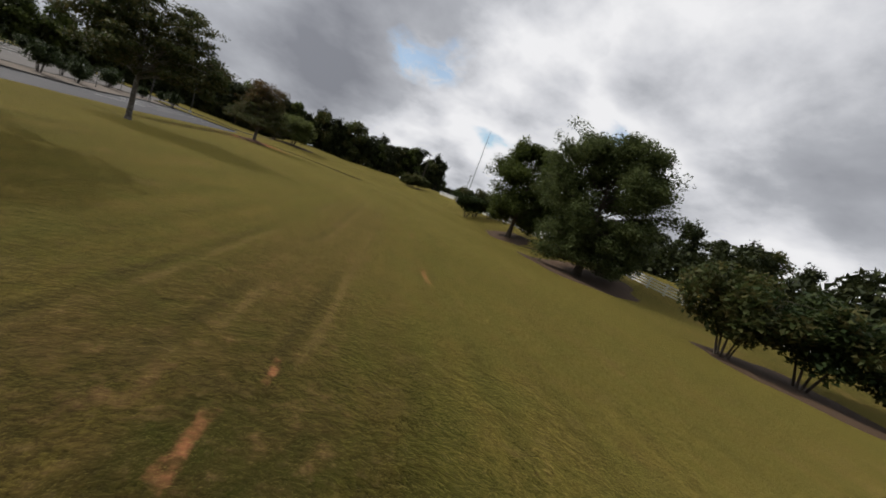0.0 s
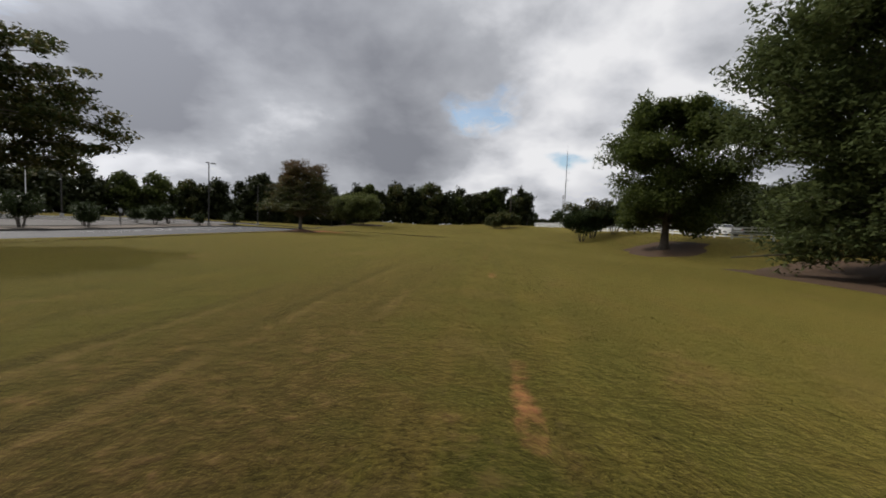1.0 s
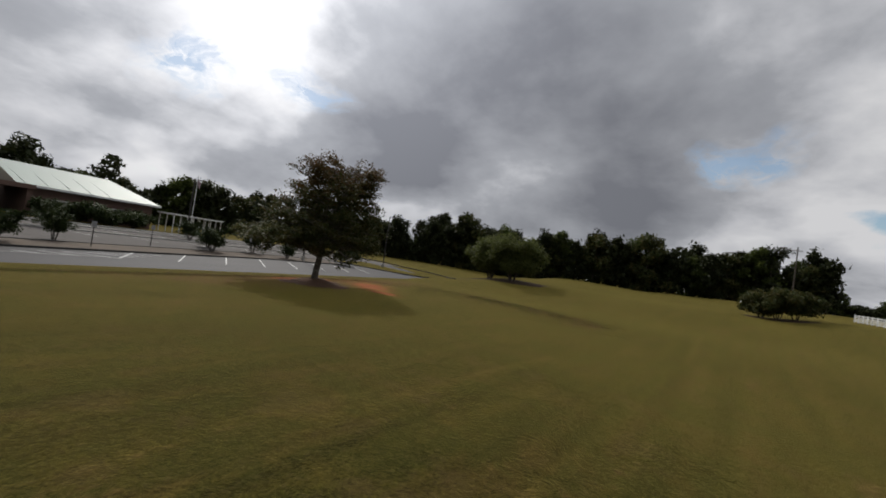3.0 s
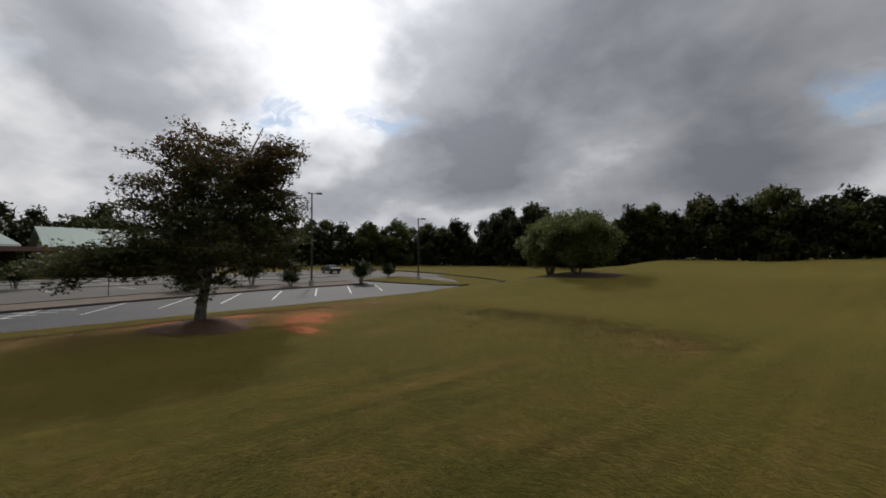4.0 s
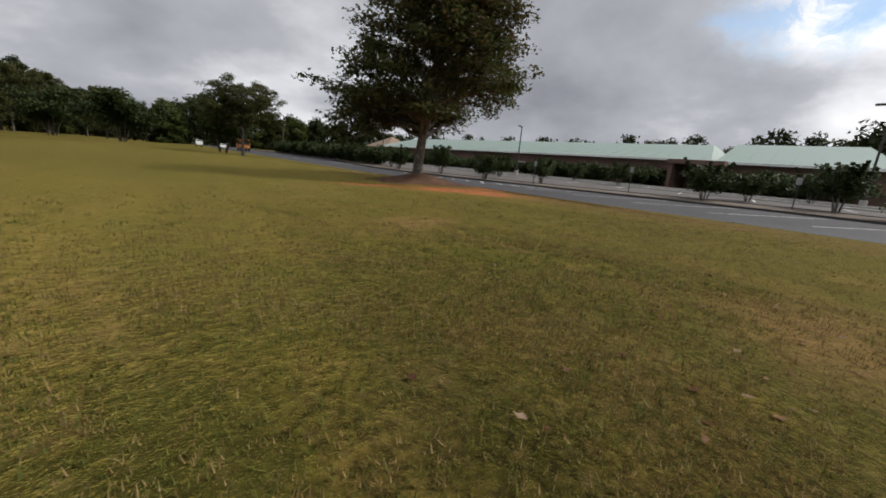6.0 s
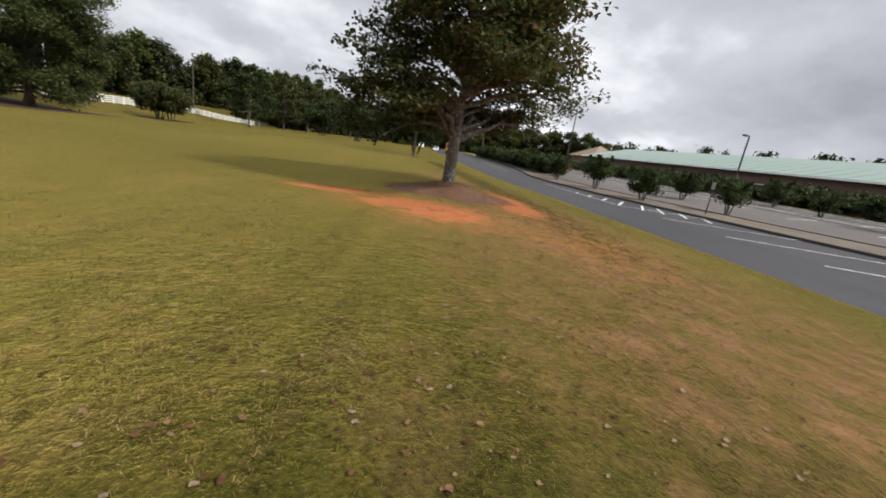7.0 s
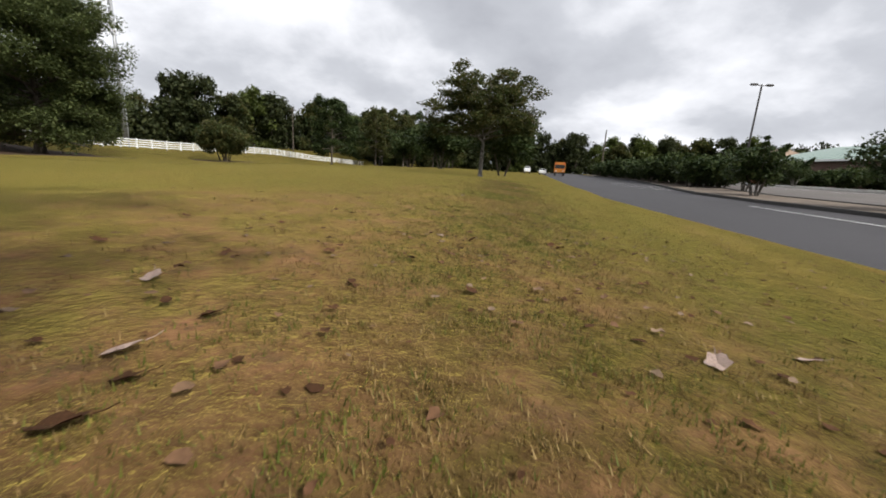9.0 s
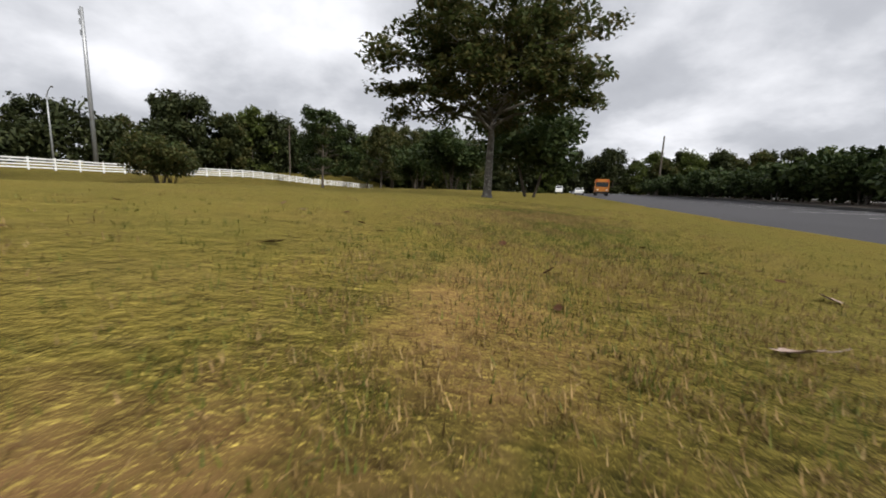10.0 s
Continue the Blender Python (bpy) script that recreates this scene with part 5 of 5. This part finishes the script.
def straw_mound():
    verts, faces = [(MOUND[0], MOUND[1], float(height(MOUND[0], MOUND[1]) + mound_top(MOUND[0], MOUND[1])))], []
    rings, sides = 9, 40
    for i in range(1, rings + 1):
        for k in range(sides):
            a = 2 * math.pi * k / sides
            r = MOUND[2] * 1.2 * i / rings
            x, y = MOUND[0] + r * math.cos(a), MOUND[1] + r * math.sin(a)
            verts.append((x, y, float(height(x, y) + mound_top(x, y)) + 0.015 * math.sin(7 * x) * math.cos(9 * y)))
    for k in range(sides):
        faces.append((0, 1 + k, 1 + (k + 1) % sides))
        for i in range(rings - 1):
            p, q = 1 + i * sides, 1 + (i + 1) * sides
            faces.append((p + k, q + k, q + (k + 1) % sides, p + (k + 1) % sides))
    ob = new("straw_mound", mesh_of("straw_mound", verts, faces, M_MULCH, True))
    return tagged(ob, "low heap of grey-brown pine straw round the trunk", "mulch", kind="structure")


straw_mound()


def slivers(name, rng, x, y, z, length, width, lift, mat, label, category):
    """Thin bent blades or needles, one triangle each, in one mesh."""
    n = len(x)
    yaw = rng.uniform(0, 2 * np.pi, n)
    rise = np.clip(rng.normal(lift, 0.32, n), 0.02, 1.5)
    foot = np.stack([x, y, z], 1)
    along = np.stack([np.cos(yaw) * np.cos(rise), np.sin(yaw) * np.cos(rise), np.sin(rise)], 1) * length[:, None]
    side = np.stack([-np.sin(yaw), np.cos(yaw), np.zeros(n)], 1) * (width[:, None] / 2)
    verts = np.stack([foot - side, foot + side, foot + along], 1).reshape(-1, 3)
    ob = new(name, quick_mesh(name, verts, np.arange(3 * n).reshape(-1, 3), mat))
    return tagged(ob, label, category, kind="stuff")


rng = np.random.default_rng(300)
n = 26000
a, r = rng.uniform(0, 2 * np.pi, n), MOUND[2] * 1.08 * rng.uniform(0, 1, n) ** 0.5
x, y = MOUND[0] + r * np.cos(a), MOUND[1] + r * np.sin(a)
M_NEEDLES = leaf_material("dry_needles", (0.075, 0.039, 0.022), (0.180, 0.099, 0.057), (0.360, 0.217, 0.135), 0.1)
slivers("pine_straw", rng, x, y, height(x, y) + mound_top(x, y) + 0.004, rng.uniform(0.07, 0.2, n), rng.uniform(0.004, 0.008, n), 0.08, M_NEEDLES, "loose grey-brown pine straw needles", "pine straw")


def lane_points(rng, path, half, per_m):
    """Random places along a line of the plan, thinning to the sides."""
    xs, ys = [], []
    for (x0, y0), (x1, y1) in zip(path, path[1:]):
        l = math.hypot(x1 - x0, y1 - y0)
        k = int(l * per_m)
        s, off = rng.uniform(0, 1, k), rng.normal(0, half * 0.55, k)
        xs.append(x0 + (x1 - x0) * s - (y1 - y0) / l * off)
        ys.append(y0 + (y1 - y0) * s + (x1 - x0) / l * off)
    return np.concatenate(xs), np.concatenate(ys)


def bare(x, y):
    """How bare the clay lies at a place."""
    best = np.full(len(x), -9.0)
    for cx, cy, rx, ry in CLAY_SPOTS:
        best = np.maximum(best, 1.1 - np.hypot((x - cx) / rx, (y - cy) / ry))
    return best


M_BLADE = leaf_material("grass_blade", (0.072, 0.050, 0.016), (0.168, 0.113, 0.041), (0.360, 0.240, 0.102), 0.25, 20.0)
M_DULLBLADE = leaf_material("mown_blade", (0.040, 0.036, 0.009), (0.075, 0.060, 0.016), (0.14, 0.095, 0.035), 0.2, 20.0)
M_GREENBLADE = leaf_material("green_blade", (0.040, 0.053, 0.009), (0.090, 0.105, 0.018), (0.188, 0.181, 0.040), 0.25, 20.0)
M_STRAW = leaf_material("bleached_straw", (0.10, 0.070, 0.024), (0.22, 0.155, 0.060), (0.40, 0.29, 0.13), 0.25, 20.0)
WEST_LANE = [(-3, 71), (-7, 76.5), (-12, 77), (-18, 77.5), (-22.5, 75), (-24.8, 70), (-25.6, 64), (-26.2, 56), (-26.8, 46), (-27.4, 36), (-27.8, 30)]
CORE_LANE = [(-24.6, 73), (-25.6, 66), (-26, 60), (-26.4, 52), (-26.8, 44), (-27.2, 36)]
TURN_LANE = [(-3.6, 74.6), (-6.2, 77.6), (-9, 78.0), (-12, 77.2), (-15, 77.0)]
FIELD_LANE = [(-4, 73), (-8, 76), (-13, 75.5), (-19, 74)]
EAST_LANE = [(-14, -6), (-11, 3), (-8, 13), (-5.5, 24), (-3, 38), (-2.5, 56)]


def patchy(x, y):
    """Slow waves over the lawn, between -1 and 1, that part green patches from straw ones."""
    return (np.sin(x * 1.7 + np.sin(y * 0.9) * 1.6) + np.sin(y * 1.3 - x * 0.6 + 1.0) + np.sin(x * 4.1 + y * 3.3)) / 3


def tufts(path, half, per, blades, spread, tall, wide, mat, lo, hi, words):
    """Tufts of grass along a lane, each a fan of blades; lo and hi bound the patches where this kind grows."""
    x, y = lane_points(rng, path, half, per)
    keep = (bare(x, y) < rng.uniform(-0.3, 0.5, len(x))) & (x > edge(y) + 0.1) & (np.hypot(x - MOUND[0], y - MOUND[1]) > MOUND[2] * 0.95)
    mix = patchy(x, y) + rng.normal(0, 0.25, len(x))
    keep &= (mix > lo) & (mix < hi)
    scuffed = (1.3 - np.hypot((x + 24) * 0.24, (y - 68) * 0.066) > rng.uniform(0.1, 0.6, len(x))) & (np.sin(x * 7.3 + 2 * np.sin(y * 3.1)) + np.sin(y * 8.9 + 2 * np.sin(x * 4.3)) > rng.normal(0.0, 0.3, len(x)))
    keep &= ~(scuffed & (rng.uniform(0, 1, len(x)) < 0.7))
    size = np.repeat(rng.uniform(0.6, 1.25, int(keep.sum())), blades)
    x, y = np.repeat(x[keep], blades), np.repeat(y[keep], blades)
    k = len(x)
    x, y = x + rng.normal(0, spread, k) * size, y + rng.normal(0, spread, k) * size
    slivers("grass", rng, x, y, height(x, y) - 0.004, rng.uniform(*tall, k) * size, rng.uniform(*wide, k), 0.95, mat, words, "grass")


tufts(CORE_LANE, 1.15, 560, 11, 0.026, (0.016, 0.042), (0.003, 0.0055), M_BLADE, -9, 0.25, "close dry grass tufts beside the drive")
tufts(CORE_LANE, 1.15, 260, 10, 0.022, (0.016, 0.038), (0.003, 0.0055), M_STRAW, -9, 0.1, "bleached straw tufts beside the drive")
tufts(CORE_LANE, 1.15, 620, 11, 0.026, (0.018, 0.044), (0.003, 0.0055), M_GREENBLADE, -0.2, 9, "close green grass tufts beside the drive")
tufts(WEST_LANE, 3.0, 160, 9, 0.040, (0.020, 0.050), (0.0035, 0.007), M_BLADE, -9, 0.2, "dry straw-coloured grass tufts")
tufts(WEST_LANE, 3.0, 80, 9, 0.034, (0.020, 0.045), (0.0035, 0.007), M_STRAW, -9, 0.05, "pale straw tufts in the lawn")
tufts(WEST_LANE, 3.0, 170, 9, 0.040, (0.020, 0.050), (0.0035, 0.007), M_GREENBLADE, -0.15, 9, "green grass tufts in the dry lawn")
tufts(FIELD_LANE, 4.4, 260, 10, 0.045, (0.022, 0.055), (0.004, 0.008), M_BLADE, -9, 0.2, "dry grass tufts on the open lawn")
tufts(FIELD_LANE, 4.4, 140, 9, 0.040, (0.022, 0.050), (0.004, 0.008), M_STRAW, -9, 0.2, "bleached grass tufts on the open lawn")
tufts(FIELD_LANE, 4.4, 240, 10, 0.045, (0.022, 0.055), (0.004, 0.008), M_GREENBLADE, -0.2, 9, "green grass tufts on the open lawn")
tufts(TURN_LANE, 2.2, 560, 10, 0.030, (0.018, 0.050), (0.004, 0.008), M_BLADE, -9, 0.25, "low dry grass tufts where the lawn is open")
tufts(TURN_LANE, 2.2, 420, 10, 0.024, (0.018, 0.048), (0.004, 0.008), M_STRAW, -9, 0.3, "low bleached grass tufts where the lawn is open")
tufts(TURN_LANE, 2.2, 540, 10, 0.030, (0.018, 0.050), (0.004, 0.008), M_GREENBLADE, -0.2, 9, "low green grass tufts where the lawn is open")
tufts(EAST_LANE, 3.4, 70, 6, 0.05, (0.025, 0.055), (0.004, 0.008), M_DULLBLADE, -9, 0.2, "short mown grass tufts")
tufts(EAST_LANE, 3.4, 50, 6, 0.05, (0.025, 0.055), (0.004, 0.008), M_GREENBLADE, -0.05, 9, "short green mown grass tufts")
# A lush green tuft where the camera swings round.
k = 2600
x, y = rng.normal(-12.6, 0.6, k), rng.normal(77.7, 0.7, k)
slivers("grass", rng, x, y, height(x, y) - 0.004, rng.uniform(0.03, 0.09, k), rng.uniform(0.004, 0.008, k), 0.7, M_GREENBLADE, "lush green grass tuft in the dry lawn", "grass")


def dead_leaf_material(name, joined, pale):
    m, n, bsdf, _ = material(name, 0.95)
    bsdf.inputs["Specular IOR Level"].default_value = 0.1
    pick = n.add("ShaderNodeNewGeometry").outputs["Random Per Island"] if joined else n.add("ShaderNodeObjectInfo").outputs["Random"]
    where = n.add("ShaderNodeTexCoord").outputs["Object"]
    vein = n.noise(where, 26.0, 4.0)
    tone = n.ramp(pick, (0.0, (0.050, 0.024, 0.012)), (0.5, (0.105, 0.050, 0.025)), (0.75, (0.18, 0.105, 0.060)), (0.88, pale))
    n.put(bsdf.inputs["Base Color"], n.mix(1.0, tone, n.ramp(vein, (0.3, 0.6), (0.7, 1.25)), "MULTIPLY"))
    bump(n, bsdf, vein, 0.4, 0.004)
    return m


M_DEAD = dead_leaf_material("dead_leaf", False, (0.36, 0.27, 0.23))
M_LITTER = dead_leaf_material("leaf_litter", True, (0.20, 0.14, 0.095))


def dead_leaf(seed):
    """A curled lobed leaf about one unit long, with a stalk."""
    r = np.random.default_rng(seed)
    b = Build()
    ring = []
    for i in range(14):
        a = 2 * math.pi * i / 14
        rad = 0.5 * (0.85 + 0.15 * math.cos(5 * a)) * r.uniform(0.85, 1.1)
        x, y = rad * math.cos(a) * 1.05, rad * math.sin(a) * 0.85
        ring.append((x, y, 0.05 + 0.55 * y * y + 0.22 * x * x + r.uniform(-0.03, 0.05)))
    b.v = [(0, 0, 0.04)] + ring
    b.f = [(0, 1 + i, 1 + (i + 1) % 14) for i in range(14)]
    b.tube([(-0.45, 0, 0.08), (-0.65, 0.05, 0.1), (-0.85, 0.03, 0.16)], [0.014, 0.012, 0.01], 4, False)
    return b.mesh("leaf", M_DEAD)


leaf_kinds = [dead_leaf(s) for s in (1, 2, 3, 4, 5)]


def drop_leaf(x, y, size, k, tilt, turn):
    z = float(height(x, y)) + float(mound_top(x, y)) * (math.hypot(x - MOUND[0], y - MOUND[1]) < MOUND[2]) + 0.012
    ob = new("fallen_leaf", leaf_kinds[k % 5])
    ob.matrix_world = Matrix.Translation((x, y, z)) @ Euler((tilt, tilt * 0.6, turn)).to_matrix().to_4x4() @ Matrix.Scale(size, 4)
    return tagged(ob, "curled dry brown leaf lying on the lawn", "leaf", "fallen leaves")


LEAVES = [(-25.0, 60.6, 0.17), (-24.85, 60.3, 0.15), (-24.98, 60.42, 0.12), (-24.9, 60.0, 0.13), (-24.4, 59.7, 0.14), (-23.6, 59.2, 0.13), (-25.4, 58.8, 0.11), (-25.8, 59.3, 0.12), (-26.8, 59.7, 0.15), (-27.3, 59.5, 0.12), (-27.9, 58.4, 0.12), (-27.8, 59.1, 0.09), (-24.4, 59.2, 0.11), (-27.3, 43.4, 0.15), (-28.0, 42.5, 0.14), (-26.7, 43.3, 0.06), (-27.6, 42.2, 0.07), (-26.5, 42.0, 0.10), (-25.5, 41.9, 0.10), (-24.4, 41.1, 0.11), (-27.6, 41.2, 0.08), (-28.6, 37.0, 0.12)]
for x, y, size in LEAVES:
    drop_leaf(x, y, size * 0.8, int(x * 7) % 5, 0.3, x * 3)
for i in range(70):
    a, r = rng.uniform(0, 6.28), rng.uniform(0.8, 4.2)
    drop_leaf(float(-23.2 + r * math.cos(a)), float(67.6 + r * math.sin(a)), float(rng.uniform(0.045, 0.10)), i, float(rng.normal(0, 0.25)), float(rng.uniform(0, 6.28)))
for i in range(55):
    a, r = rng.uniform(0, 6.28), 2.0 * rng.uniform(0.05, 1) ** 0.6
    drop_leaf(float(-25.3 + r * math.cos(a)), float(65.9 + 1.3 * r * math.sin(a)), float(rng.uniform(0.045, 0.10)), i, float(rng.normal(0, 0.25)), float(rng.uniform(0, 6.28)))
x, y = lane_points(rng, [(-23.5, 76), (-25, 68), (-25.6, 62), (-26.2, 40)], 3.4, 3.2)
for i in range(len(x)):
    if x[i] > float(edge(y[i])) + 0.3:
        drop_leaf(float(x[i]), float(y[i]), float(rng.uniform(0.045, 0.10)), i, float(rng.normal(0, 0.25)), float(rng.uniform(0, 6.28)))


def leaf_litter(n):
    """Small scraps of dead leaf in loose clumps along the drive side of the lawn."""
    hx, hy = lane_points(rng, [(-14, 82), (-21, 79), (-24, 74), (-25, 68), (-25.8, 60), (-26.2, 55)], 5.0, 7.0)
    pick = rng.integers(0, len(hx), n)
    x, y = hx[pick] + rng.normal(0, 0.7, n), hy[pick] + rng.normal(0, 0.7, n)
    ok = (x > edge(y) + 0.2) & (np.hypot(x - MOUND[0], y - MOUND[1]) > MOUND[2] * 0.8)
    x, y = x[ok], y[ok]
    k = len(x)
    yaw, size = rng.uniform(0, 6.28, k), rng.uniform(0.02, 0.065, k)
    z = height(x, y) + rng.uniform(0.008, 0.03, k)
    rim = 8
    verts = [np.stack([x, y, z], 1)]
    curl = rng.uniform(0.1, 0.7, k)
    for j in range(rim):
        a = yaw + 2 * np.pi * j / rim
        r = size * rng.uniform(0.28, 0.62, k)
        u, v = r * np.cos(a - yaw), r * np.sin(a - yaw)
        verts.append(np.stack([x + u * np.cos(yaw) - 0.7 * v * np.sin(yaw), y + u * np.sin(yaw) + 0.7 * v * np.cos(yaw), z + curl * v * v / size + rng.normal(0, 0.05, k) * size], 1))
    fan = np.array([(0, 1 + j, 1 + (j + 1) % rim) for j in range(rim)])
    faces = (np.arange(k)[:, None, None] * (rim + 1) + fan[None]).reshape(-1, 3)
    ob = new("leaf_litter", quick_mesh("leaf_litter", np.stack(verts, 1).reshape(-1, 3), faces, M_LITTER))
    return tagged(ob, "scattered small dry leaf scraps on the lawn", "leaf litter", kind="stuff")


leaf_litter(5200)


def twig(x, y, length, turn):
    ob = new("twig", Build().tube([(-0.5 * length, 0, 0.012), (-0.1 * length, 0.04 * length, 0.03), (0.25 * length, -0.02 * length, 0.022), (0.5 * length, 0.05 * length, 0.014)], [0.0045, 0.004, 0.003, 0.002], 6).mesh("twig", M_DARKBARK))
    ob.matrix_world = Matrix.Translation((x, y, float(height(x, y)) + 0.004)) @ Matrix.Rotation(turn, 4, "Z")
    return tagged(ob, "thin dry twig lying on the clay", "twig", "twigs")


for x, y, length, turn in ((-25.3, 66.4, 0.42, 2.2), (-25.2, 66.9, 0.3, 0.9), (-24.6, 67.1, 0.25, 0.2), (-26.4, 65.2, 0.35, 1.4), (-26.2, 55.3, 0.3, 0.6)):
    twig(x, y, length, turn)


# Dark straw beds under the pair by the bend, the field shrubs and the fence trees; tree shade is painted into their
# colour.
def straw_bed(cx, cy, rx, ry, seed):
    r = np.random.default_rng(seed)
    ph = r.uniform(0, 6.28, 3)
    pts = []
    for i in range(36):
        a = 2 * math.pi * i / 36
        k = 1 + 0.10 * math.sin(2 * a + ph[0]) + 0.07 * math.sin(5 * a + ph[1]) + 0.04 * math.sin(9 * a + ph[2])
        pts.append((cx + rx * k * math.cos(a), cy + ry * k * math.sin(a)))
    v, f = [], []
    for ring in range(5):
        q = 1 - ring * 0.22
        for x, y in pts:
            px, py = cx + (x - cx) * q, cy + (y - cy) * q
            v.append((px, py, float(height(px, py)) + (-0.02 if ring == 0 else 0.03 + 0.02 * ring)))
    for ring in range(4):
        for i in range(36):
            j = (i + 1) % 36
            f.append((ring * 36 + i, ring * 36 + j, (ring + 1) * 36 + j, (ring + 1) * 36 + i))
    f.append(tuple(4 * 36 + i for i in range(36)))
    ob = new("straw_bed", mesh_of("straw_bed", v, f, M_SHADEDMULCH, True))
    return tagged(ob, "dark pine straw bed with shade painted in under the trees", "mulch", kind="structure")


straw_bed(-20.4, 104.2, 8.0, 4.0, 1)
straw_bed(16.8, 110.3, 4.0, 2.6, 2)
straw_bed(15.9, 28.0, 7.0, 8.0, 3)
straw_bed(18.4, 48.8, 4.0, 5.0, 4)
# Shaded grass under the low trees, put in as a dark sheet.
straw_bed(12.6, 5.6, 4.6, 4.6, 5)
